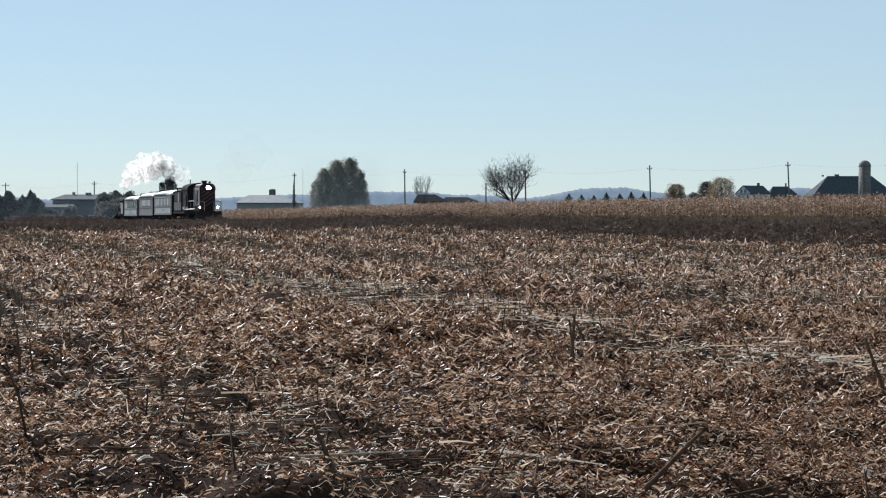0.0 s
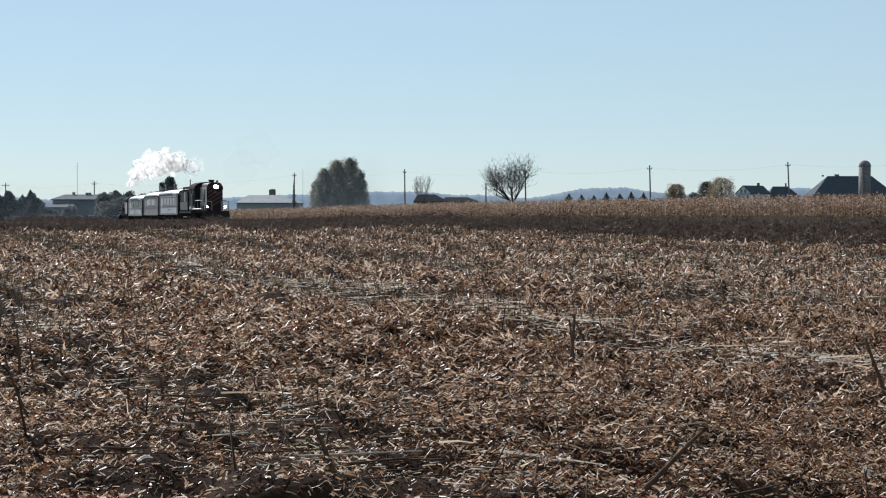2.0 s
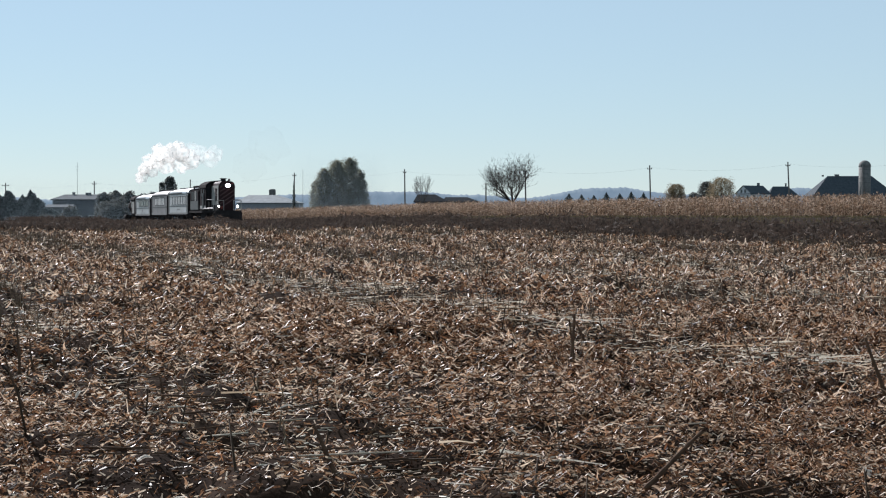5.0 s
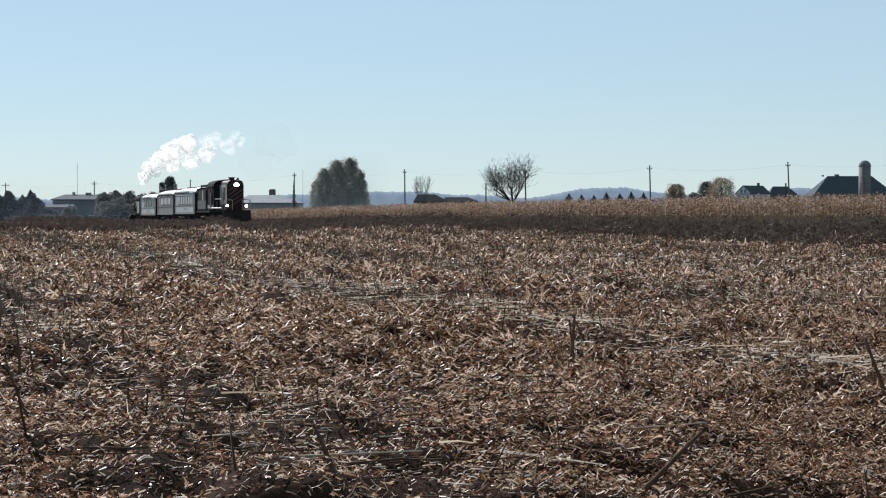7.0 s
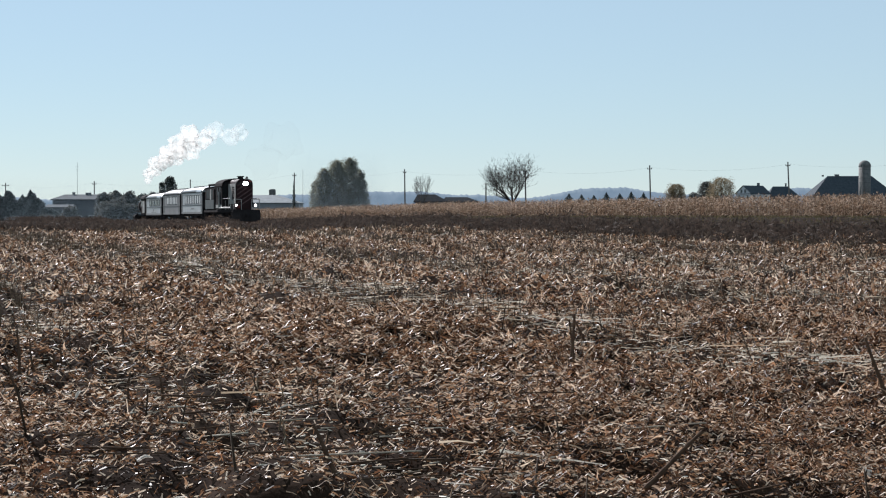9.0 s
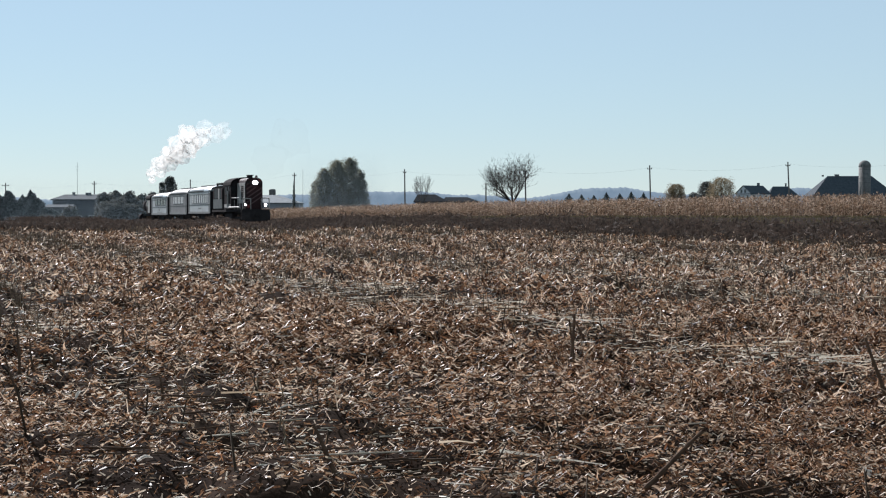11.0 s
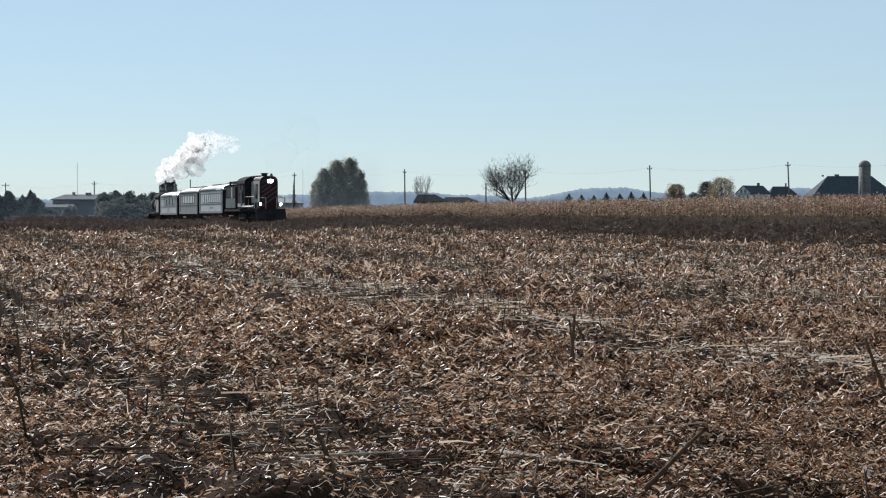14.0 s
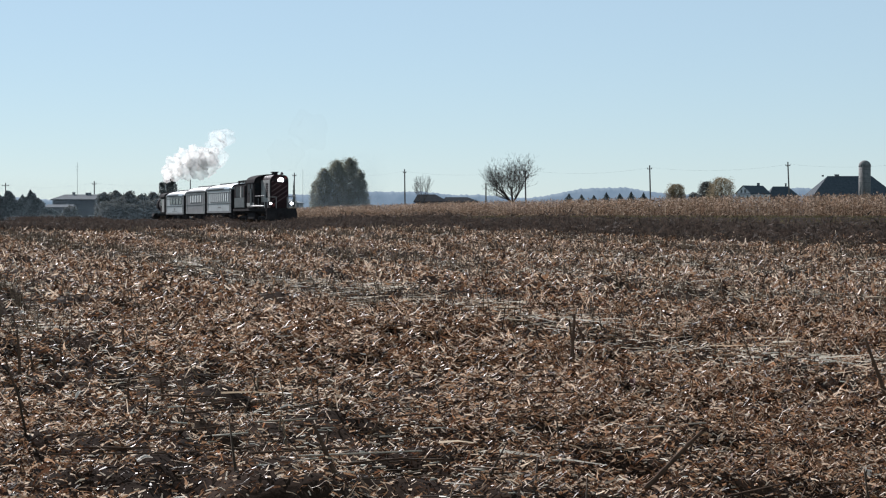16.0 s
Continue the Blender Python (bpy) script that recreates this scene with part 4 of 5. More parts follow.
def build_farms():
    # barn and silo
    D = 560
    barn = building("barn", "big dark barn with a broad hipped roof beside a silo", 1440, 1586, 347, 311, D, 15, BARN, SHINGLE, (6.6, 6.6), ridge_items=((-4.3, 1.4, 0.7, 1.0), (-9.0, 0.6, 0.5, 0.6)))
    for k in range(7):
        part("board_batten", boxes((-12 + k * 4.0, -0.05, 2.0, 0.15, 0.08, 4.0)), BARN, barn)
    D = 545
    x, z0 = at(1530, D), float(ground_z(at(1530, D), D))
    silo = tagged(new("silo"), "grey concrete stave silo with a domed metal cap", "silo")
    silo.location = (x, D, z0)
    top = up(295, D) - z0
    body = part("body", tubes(((0, 0, -0.2), (0, 0, top), 1.9, 1.9, 36)), CONCRETE, silo, "", True)
    for k in range(11):
        part("hoop", tubes(((0, 0, 1.0 + k * top / 11.5), (0, 0, 1.07 + k * top / 11.5), 1.925, 1.925, 36)), WIRE, body)
    bm = bmesh.new()
    bmesh.ops.create_uvsphere(bm, u_segments=28, v_segments=14, radius=1.98)
    bmesh.ops.delete(bm, geom=[v for v in bm.verts if v.co.z < -0.05], context="VERTS")
    for v in bm.verts:
        v.co.z += top
    part("cap", bm, CONCRETE, silo, "domed grey cap", True)
    part("chute", boxes((-1.0, -1.75, top / 2, 0.6, 0.5, top)), CONCRETE, silo)
    # farmhouse: gabled main house and a lower hipped wing
    D = 600
    house = tagged(new("house"), "white two-storey farmhouse with a dark shingle roof", "house")
    x0 = at(1326, D)
    z0 = float(ground_z(x0, D)) - 0.3
    house.matrix_world = pose(x0, D - 3, z0, 0, 0, 35)
    e, r, w, dp = up(343, D) - z0, up(328.5, D) - z0, 9.4, 7.3
    walls = part("wall", boxes((w / 2, dp / 2, e / 2, w, dp, e)), PLASTER, house)
    for x in (0.1, w - 0.1):
        part("gable", prism(bmesh.new(), [(0, e), (dp / 2, r - 0.12), (dp, e)], x - 0.1, x + 0.1), PLASTER, house, "white gable wall")
    roof = part("roof", gable(0, w, 0, dp, e, r), SHINGLE, house)
    part("chimney", boxes((w - 2.0, dp / 2, r + 0.4, 0.7, 0.7, 1.1)), BARN, roof)
    for y, z in ((1.6, e - 1.2), (5.6, e - 1.2), (2.7, e + 0.9), (4.6, e + 0.9), (1.6, e - 3.8), (5.6, e - 3.8)):
        win = part("window", boxes((-0.02, y, z, 0.08, 0.8, 1.2)), PANE, walls)
        part("window_frame", boxes((-0.05, y, z - 0.64, 0.08, 1.0, 0.1), (-0.05, y, z + 0.64, 0.08, 1.0, 0.1), (-0.05, y, z, 0.06, 0.05, 1.2)), PLASTER, win)
    for x in (1.6, 4.6, 7.6):
        win = part("window", boxes((x, -0.02, e - 1.2, 0.8, 0.08, 1.2)), PANE, walls)
        part("window_frame", boxes((x, -0.05, e - 1.84, 1.0, 0.08, 0.1), (x, -0.05, e - 0.56, 1.0, 0.08, 0.1), (x, -0.05, e - 1.2, 0.05, 0.06, 1.2)), PLASTER, win)
    building("farm_shed", "dark hip-roofed outbuilding beside the farmhouse", 1362, 1414, 348, 330, D + 6, 8, BARN, SHINGLE, (2.2, 3.6), ridge_items=((1.3, 0.5, 1.3, 0.5),), windows=((-2, 1.4, 0.8, 0.9),))
    # pale-roofed shed and a distant tank
    building("machine_shed", "low shed with a weathered grey tin roof", 419, 530, 359, 345, 500, 14, SHED, TIN, (3.0, 7.5), windows=((-3, 1.5, 1.2, 0.9), (3, 1.5, 1.2, 0.9)))
    D = 900
    tank = tagged(new("water_tank"), "grey flat-topped water tank on legs", "water tank")
    tank.location = (at(482, D), D, float(ground_z(at(482, D), D)))
    zt = up(335, D) - tank.location.z
    part("tank", tubes(((0, 0, zt - 3.6), (0, 0, zt - 0.4), 1.8, 1.8, 20), ((0, 0, zt - 0.4), (0, 0, zt), 1.8, 1.3, 20)), CONCRETE, tank)
    for k in range(4):
        a = 0.8 + k * 1.57
        part("leg", tubes(((math.cos(a) * 2.0, math.sin(a) * 2.0, -0.2), (math.cos(a) * 1.5, math.sin(a) * 1.5, zt - 3.6), 0.15, 0.15, 6)), CONCRETE, tank)
    # farmyard among the dark trees
    building("farm_building", "long dark farm building with a light roof edge", 93, 176, 353, 344, 345, 9, BARN, SHINGLE, (1.8, 0.3), ridge_items=((-1.4, 0.5, 0.6, 0.5), (1.6, 1.0, 0.5, 0.8)), windows=((-3, 1.6, 1, 0.8), (0.5, 1.6, 1, 0.8), (3.2, 1.6, 1, 0.8)))
    building("lean_to", "low dark lean-to beside the farm building", 80, 126, 367, 362, 338, 5, BARN, SHINGLE, (0.4, 0.3))
    building("cottage", "low dark-roofed cottage half hidden by corn", 734, 792, 357, 344, 430, 8, BARN, DARK_ROOF, (1.0, 3.5))
    building("farm_shed", "long low dark shed beside the cottage", 784, 846, 357, 349, 434, 7, BARN, DARK_ROOF, (1.0, 3.0))


build_farms()


# ---- far hills ----
def hills():
    px = np.linspace(-500, 2100, 1300)
    prof = np.interp(px, [-500, 0, 60, 100, 300, 420, 520, 560, 650, 700, 745, 800, 850, 930, 960, 1000, 1030, 1060, 1110, 1150, 1200, 1300, 1420, 1450, 1600, 2100],
                     [352, 350, 352, 358, 356, 350, 345, 347, 340, 341, 340, 346, 346, 352, 349, 341, 335, 334, 333, 340, 345, 346, 333, 336, 340, 345])
    prof = prof - 1.6 * abs(np.sin(px * 0.31) * np.sin(px * 0.123 + 1)) - rng.uniform(0, 0.9, len(px))
    D = 2600.0
    x = (px - 784) / 3000 * D
    z = EYE + (382 - prof) / 3000 * D
    rows = [(x, np.full_like(x, D), np.full_like(x, -8.0)), (x, np.full_like(x, D), z * 0.7), (x, np.full_like(x, D + 15), z), (x, np.full_like(x, D + 90), z - 4), (x, np.full_like(x, D + 120), np.full_like(x, -8.0))]
    v = np.concatenate([np.stack(r, 1) for r in rows])
    n = len(px)
    f = np.concatenate([np.stack([np.arange(n - 1) + k * n, np.arange(1, n) + k * n, np.arange(1, n) + (k + 1) * n, np.arange(n - 1) + (k + 1) * n], 1) for k in range(len(rows) - 1)])
    tagged(sheet("backdrop", v, f, FAR), "wooded hills far away on the horizon, blue haze painted in", "hills", kind="structure")


hills()


# ---- corn, weeds, grass ----
def strips(base, way, lengths, widths, droop, segs=2, taper=0.75, curl=0.0):
    """Bent leaf strips: base points, start directions (unit), lengths, widths, droop, taper, curl to one side. Returns verts and quads."""
    n = len(base)
    side = np.cross(way, rng.normal(size=(n, 3)))
    side /= np.linalg.norm(side, axis=1, keepdims=True) + 1e-9
    vs = []
    for k in range(segs + 1):
        u = k / segs
        c = base + way * (lengths * u)[:, None]
        c = c - np.array([0, 0, 1.0]) * (droop * lengths * u * u)[:, None]
        c = c + side * (curl * lengths * u * u)[:, None] if np.ndim(curl) else c
        w = widths * (1 - taper * u)
        vs += [c - side * w[:, None] / 2, c + side * w[:, None] / 2]
    v = np.stack(vs, 1)
    m = 2 * (segs + 1)
    f = np.concatenate([np.stack([np.arange(n) * m + 2 * k, np.arange(n) * m + 2 * k + 1, np.arange(n) * m + 2 * k + 3, np.arange(n) * m + 2 * k + 2], 1) for k in range(segs)])
    return v.reshape(-1, 3), f


def ways(n, rise_lo, rise_hi):
    a, e = rng.uniform(0, 2 * np.pi, n), np.radians(rng.uniform(rise_lo, rise_hi, n))
    return np.stack([np.cos(a) * np.cos(e), np.sin(a) * np.cos(e), np.sin(e)], 1)


def corn_field():
    a, b = np.array([at(1640, 168), 168.0]), np.array([at(300, 440), 440.0])
    L = np.linalg.norm(b - a)
    u = (b - a) / L
    nrm = np.array([-u[1], u[0]]) * (1 if -u[1] * 0 + u[0] > 0 else -1)
    pos, hgt = [], []
    for row in range(8):
        t = np.arange(0, L, 0.27) + rng.uniform(-0.08, 0.08, len(np.arange(0, L, 0.27)))
        p = a + u * t[:, None] + nrm * (row * 0.76 + rng.normal(0, 0.08, len(t)))[:, None]
        pos.append(p)
    p = np.concatenate(pos)
    keep = rng.uniform(size=len(p)) < 0.85
    p = p[keep]
    n = len(p)
    z = ground_z(p[:, 0], p[:, 1])
    h = rng.normal(2.2, 0.17, n)
    base = np.column_stack([p, z])
    V, F, off = [], [], 0
    v, f = strips(base, ways(n, 82, 90), h, np.full(n, 0.05), np.zeros(n), 1)
    V.append(v), F.append(f)
    off += len(v)
    for k in range(9):
        hh = h * rng.uniform(max(0.05, 0.11 * k - 0.12), 0.14 + 0.11 * k, n)
        b0 = base + np.column_stack([np.zeros(n), np.zeros(n), np.minimum(hh, h)])
        v, f = strips(b0, ways(n, 25, 70), rng.uniform(0.45, 0.85, n), rng.uniform(0.07, 0.13, n), rng.uniform(0.5, 1.3, n), 2)
        V.append(v), F.append(f + off)
        off += len(v)
    for k in range(2):
        v, f = strips(base + np.column_stack([np.zeros(n), np.zeros(n), h - 0.05]), ways(n, 40, 85), rng.uniform(0.15, 0.35, n), np.full(n, 0.05), np.full(n, 0.2), 1)
        V.append(v), F.append(f + off)
        off += len(v)
    # ears of corn
    v, f = strips(base + np.column_stack([np.zeros(n), np.zeros(n), h * 0.5]), ways(n, -60, 60), np.full(n, 0.28), np.full(n, 0.09), np.zeros(n), 1)
    V.append(v), F.append(f + off)
    tagged(sheet("corn_field", np.concatenate(V), np.concatenate(F), CORN), "standing field of ripe dry tan corn", "corn", kind="stuff")


corn_field()


def along_track(n, s0, s1, d0, d1):
    s, d = rng.uniform(s0, s1, n), rng.uniform(d0, d1, n)
    x, y, z, th = on_track(s)
    X, Y = x + d * np.cos(th), y + d * np.sin(th)
    return X, Y


def crest(x):
    """Where the harvested field ends at the weedy margin, metres ahead."""
    return 79 + 22 * sstep(-9, 5, x)


def weeds():
    V, F, off = [], [], 0
    for n, d0, d1, h0, h1 in ((30000, 3.0, 8.5, 0.5, 1.3), (8000, 2.4, 4.0, 0.25, 0.7), (18000, 8.0, 30.0, 0.25, 0.62), (6000, 8.2, 12.5, 0.3, 0.8)):
        # denser towards the near stretch of the line
        X, Y = along_track(n, 45 if d0 == 8.2 else -190, 100, -d1, -d0)
        if d0 == 8.0:
            # the weedy margin behind the crest of the field
            far = 62 * rng.uniform(size=n) ** 2.2
            X = rng.uniform(-0.3, 0.03, n) * (95 + far)
            Y = crest(X) + far
            keep = track_offset(X, Y)[0] < -7.5
            X, Y = X[keep], Y[keep]
            n = len(X)
        along = np.interp(X, TRACK_X, TRACK_S)
        low = 1 - 0.1 * sstep(50, 78, along) - (0.42 * sstep(-85, -70, along) * (1 - sstep(6, 16, along)) * (1 - 0.8 * np.exp(-((along + 15) / 4) ** 2)) + 0.35 * np.exp(-(along / 9) ** 2)) * (h1 > 0.65)
        lump = low * (0.72 + 0.28 * np.sin(X * 0.9 + Y * 0.31) * np.sin(X * 0.37 - Y * 0.22 + 1))
        if d0 == 8.0:      # cut low along the camera's sightline so the track shows
            lump = lump * (1 - 0.65 * np.exp(-((X / Y + 0.093) / 0.022) ** 2))
        h = rng.uniform(h0, h1, n) * lump
        base = np.column_stack([X, Y, ground_z(X, Y) - 0.03])
        v, f = strips(base, ways(n, 62, 90), h, rng.uniform(0.032, 0.07, n), rng.uniform(0, 0.3, n), 2)
        V.append(v), F.append(f + off)
        off += len(v)
        pick = rng.uniform(size=n) < 0.9
        m = int(pick.sum())
        for k in range(2):
            b0 = base[pick] + np.column_stack([rng.normal(0, 0.08, m), rng.normal(0, 0.08, m), h[pick] * rng.uniform(0.3, 0.9, m)])
            v, f = strips(b0, ways(m, 0, 70), rng.uniform(0.14, 0.36, m), rng.uniform(0.045, 0.1, m), np.full(m, 0.3), 1)
            V.append(v), F.append(f + off)
            off += len(v)
    tagged(sheet("weeds", np.concatenate(V), np.concatenate(F), WEED), "tall dead brown weeds along the railway line", "weeds", kind="stuff")
    n = 22000
    X, Y = along_track(n, -150, 110, 2.6, 60)
    base = np.column_stack([X, Y, ground_z(X, Y) - 0.02])
    v, f = strips(base, ways(n, 45, 88), rng.uniform(0.12, 0.38, n), rng.uniform(0.05, 0.11, n), rng.uniform(0.1, 0.6, n), 2)
    tagged(sheet("grass", v, f, GRASS), "rough green and yellow grass beyond the line", "grass", kind="stuff")
    n = 14000
    X, Y = along_track(n, -400, -60, 2.6, 45)
    base = np.column_stack([X, Y, ground_z(X, Y) - 0.02])
    v, f = strips(base, ways(n, 45, 88), rng.uniform(0.3, 0.9, n), rng.uniform(0.08, 0.16, n), rng.uniform(0.1, 0.6, n), 2)
    tagged(sheet("brown_grass", v, f, WEED), "long brown grass before the dark trees", "grass", kind="stuff")


weeds()


# ---- the harvested field ----
def in_view(n, y0, y1):
    """Places on the field inside a wedge before the camera, evenly spread."""
    y = np.sqrt(rng.uniform(y0 * y0, y1 * y1, n))
    x = rng.uniform(-0.29, 0.29, n) * y
    d, _ = track_offset(x, y)
    ok = (d < -6.5 - 3.5 * sstep(13, 18, x)) & (y < crest(x) + 2 + 1.5 * np.sin(x * 0.4))
    return x[ok], y[ok]


ROW_TURN = math.radians(22)


def across(x, y):
    return x * math.cos(ROW_TURN) + y * math.sin(ROW_TURN)


def row_phase(x, y):
    return across(x, y) / 0.76


def windrow(x, y):
    """1 on the combine's trail of stalks, 0 between; the trails wander a little."""
    ph = (across(x, y) - 9.2 + 0.2 * np.sin(y * 0.37) + 0.12 * np.sin(x * 1.9)) / 5.9
    return np.exp(-((ph - np.round(ph)) / 0.17) ** 2)


def patches(x, y):
    """Slow change of cover over the field, 0 to 1, drawn out along the rows."""
    a = across(x, y)
    b = -x * math.sin(ROW_TURN) + y * math.cos(ROW_TURN)
    lump = 0.52 + 0.32 * np.sin(a * 2.1 + 0.7 * np.sin(b * 0.31)) + 0.28 * np.sin(b * 0.83 + 1.3 * np.sin(a * 0.7)) * np.sin(a * 1.1 + 2)
    fine = np.sin(a * 17 + 2 * np.sin(b * 5.3)) * np.sin(b * 13 + 2.3 * np.sin(a * 4.1)) + 0.7 * np.sin(a * 7.7 + b * 4.9 + 1.5 * np.sin(b * 2.9))
    return np.clip((lump + 0.26 * fine) * (1.32 - 1.2 * windrow(x, y)), 0, 1)


def field_litter():
    for n, y0, y1, l0, l1, w0, w1, lift, segs in ((110000, 7.5, 26, 0.045, 0.14, 0.008, 0.022, 0.1, 2), (350000, 7.5, 26, 0.022, 0.078, 0.009, 0.028, 0.085, 1), (90000, 7.6, 13.5, 0.02, 0.075, 0.009, 0.024, 0.06, 1),
                                                  (240000, 26, 60, 0.042, 0.135, 0.015, 0.042, 0.13, 1), (300000, 55, 105, 0.062, 0.16, 0.02, 0.048, 0.13, 1)):
        x, y = in_view(n, y0, y1)
        n = len(x)
        heap = patches(x, y)
        # litter thinned at the view's lower left to darken that corner
        thin_corner = (1 - sstep(11, 13.5, y)) * (1 - sstep(-1.2, 0.3, x))
        keep = rng.uniform(size=n) < (0.44 + 0.92 * heap) * (1 - 0.5 * windrow(x, y)) * (0.68 + 0.32 * sstep(4.5, 8.5, across(x, y))) * (1 - 0.25 * sstep(45, 85, y) * (1 - sstep(-6, 6, x)) - 0.12 * sstep(45, 90, y)) * (1 - 0.38 * thin_corner)
        x, y, heap = x[keep], y[keep], heap[keep]
        n = len(x)
        z = ground_z(x, y) + rng.uniform(0, 1, n) ** 1.5 * lift * (0.3 + 1.2 * heap)
        w = ways(n, -24, 36 + 0.25 * y0)
        if y0 < 20:
            flat = rng.uniform(size=n) < 0.75 - 0.4 * sstep(4, 8, across(x, y))
            w[:, 0] += np.where(flat, np.sign(w[:, 0]) * 1.1, 0)
            w /= np.linalg.norm(w, axis=1, keepdims=True)
        near_scale = 0.58 + 0.42 * sstep(9, 19, y)      # pieces shrink towards the camera, sized to fit its view
        v, f = strips(np.column_stack([x, y, z]), w, rng.uniform(l0, l1, n) * near_scale, rng.uniform(w0, w1, n) * near_scale, rng.uniform(-0.6, 0.9, n), segs, 0.4, rng.uniform(-0.7, 0.7, n))
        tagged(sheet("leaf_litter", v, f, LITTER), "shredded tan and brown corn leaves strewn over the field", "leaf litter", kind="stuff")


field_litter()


def curled_leaves():
    """Broad rusty leaves that curl up out of the litter."""
    x, y = in_view(42000, 7.6, 40)
    keep = rng.uniform(size=len(x)) < (0.12 + 0.5 * sstep(0.35, 0.8, patches(x, y))) * (0.35 + 0.65 * sstep(-2.5, 1.5, x))
    x, y = x[keep], y[keep]
    n = len(x)
    base = np.column_stack([x, y, ground_z(x, y) + rng.uniform(0.03, 0.11, n)])
    grow = 0.75 + 0.5 * sstep(10, 30, y)
    v, f = strips(base, ways(n, 0, 75), rng.uniform(0.05, 0.12, n) * grow, rng.uniform(0.014, 0.032, n) * grow, rng.uniform(0.2, 1.8, n), 3, 0.5, rng.uniform(-0.8, 0.8, n))
    tagged(sheet("curled_leaves", v, f, RUST), "curled rusty brown corn leaves among the litter", "leaf litter", kind="stuff")


curled_leaves()


def pale_slivers():
    """Bleached slivers of husk and rind scattered over the litter."""
    x, y = in_view(34000, 7.6, 45)
    keep = rng.uniform(size=len(x)) < (0.2 + 0.5 * windrow(x, y)) * (0.6 + 0.4 * sstep(-3, 3, x))
    x, y = x[keep], y[keep]
    n = len(x)
    w = ways(n, -5, 50)
    w[:, 0] += np.sign(w[:, 0]) * 0.5
    w /= np.linalg.norm(w, axis=1, keepdims=True)
    grow = 0.8 + 0.9 * sstep(10, 40, y)
    v, f = strips(np.column_stack([x, y, ground_z(x, y) + rng.uniform(0.05, 0.12, n)]), w, rng.uniform(0.03, 0.1, n) * grow, rng.uniform(0.006, 0.014, n) * grow, rng.uniform(0, 0.9, n), 2, 0.4, rng.uniform(-0.6, 0.6, n))
    tagged(sheet("husk_slivers", v, f, PALE_RIND), "bleached slivers of corn husk scattered over the litter", "leaf litter", kind="stuff")


pale_slivers()


def stalks(base, way, length, r0, r1, mat, name, label, category):
    """Many four-sided stalks joined in one mesh."""
    n = len(base)
    s = np.cross(way, rng.normal(size=(n, 3)))
    s /= np.linalg.norm(s, axis=1, keepdims=True)
    t = np.cross(way, s)
    vs = []
    for u, r in ((0, r0), (1, r1)):
        c = base + way * (length * u)[:, None]
        vs += [c + s * r[:, None], c + t * r[:, None], c - s * r[:, None], c - t * r[:, None]]
    v = np.stack(vs, 1).reshape(-1, 3)
    k = np.arange(n)[:, None] * 8
    f = np.concatenate([k + np.array(q) for q in ((0, 1, 5, 4), (1, 2, 6, 5), (2, 3, 7, 6), (3, 0, 4, 7), (4, 5, 6, 7))])
    return tagged(sheet(name, v, f, mat), label, category, kind="stuff")


def field_stalks():
    x, y = in_view(330000, 8, 80)
    ph = row_phase(x, y)
    keep = (abs(ph - np.round(ph)) < 0.1) & (rng.uniform(size=len(x)) < (0.04 + 0.96 * windrow(x, y)) * (0.12 + 0.88 * sstep(14, 30, y)))
    x, y = x[keep], y[keep]
    n = len(x)
    far = sstep(20, 90, y)
    stalks(np.column_stack([x, y, ground_z(x, y) - 0.03]), ways(n, 38, 90), rng.uniform(0.08, 0.38, n), 0.007 + 0.013 * far + rng.uniform(0, 0.004, n), 0.004 + 0.008 * far, STALK, "corn_stubble", "upright brown corn stubble left in rows", "stubble")
    x, y = in_view(100000, 8, 110)
    keep = rng.uniform(size=len(x)) < 0.03 + 0.6 * windrow(x, y)
    x, y = x[keep], y[keep]
    n = len(x)
    far = sstep(20, 90, y)
    for mat, sel, nm, lab in ((STALK, np.arange(n) % 2 != 0, "fallen_stalks", "broken brown corn stalks lying on the field"), (PALE_STALK, np.arange(n) % 2 == 0, "pale_fallen_stalks", "pale corn stalks lying on the field")):
        m = int(sel.sum())
        w = ways(m, -5, 12)
        w[:, 0] += np.sign(w[:, 0]) * 0.8
        w /= np.linalg.norm(w, axis=1, keepdims=True)
        stalks(np.column_stack([x, y, ground_z(x, y) + 0.05])[sel], w, 0.04 + (0.4 if mat is STALK else 0.1) * rng.uniform(size=m) ** 2 + 0.2 * far[sel], (0.004 + 0.004 * far)[sel] + rng.uniform(0, 0.004, m), (0.003 + 0.003 * far)[sel], mat, nm, lab, "stalks")


field_stalks()


def windrow_stalks():
    """Pale split stalks lying along the combine's trail, thickest in one of the trails."""
    x, y = in_view(26000, 10, 62)
    trail = np.round((across(x, y) - 9.2) / 5.9)
    odds = np.where(trail == 0, 0.42 * sstep(-10, 0, x) + 0.16, 0.07)
    keep = (windrow(x, y) > 0.45) & (rng.uniform(size=len(x)) < odds)
    x, y = x[keep], y[keep]
    n = len(x)
    w = np.column_stack([np.ones(n), rng.normal(-0.15, 0.5, n), rng.normal(0.03, 0.09, n)])
    w /= np.linalg.norm(w, axis=1, keepdims=True)
    v, f = strips(np.column_stack([x, y, ground_z(x, y) + rng.uniform(0.06, 0.13, n)]), w, 0.07 + 0.75 * rng.uniform(size=n) ** 2.2, rng.uniform(0.008, 0.019, n), rng.uniform(-0.1, 0.2, n), 2)
    tagged(sheet("lying_stalks", v, f, PALE_RIND), "pale split corn stalks lying in the combine's trail", "stalks", kind="stuff")


windrow_stalks()


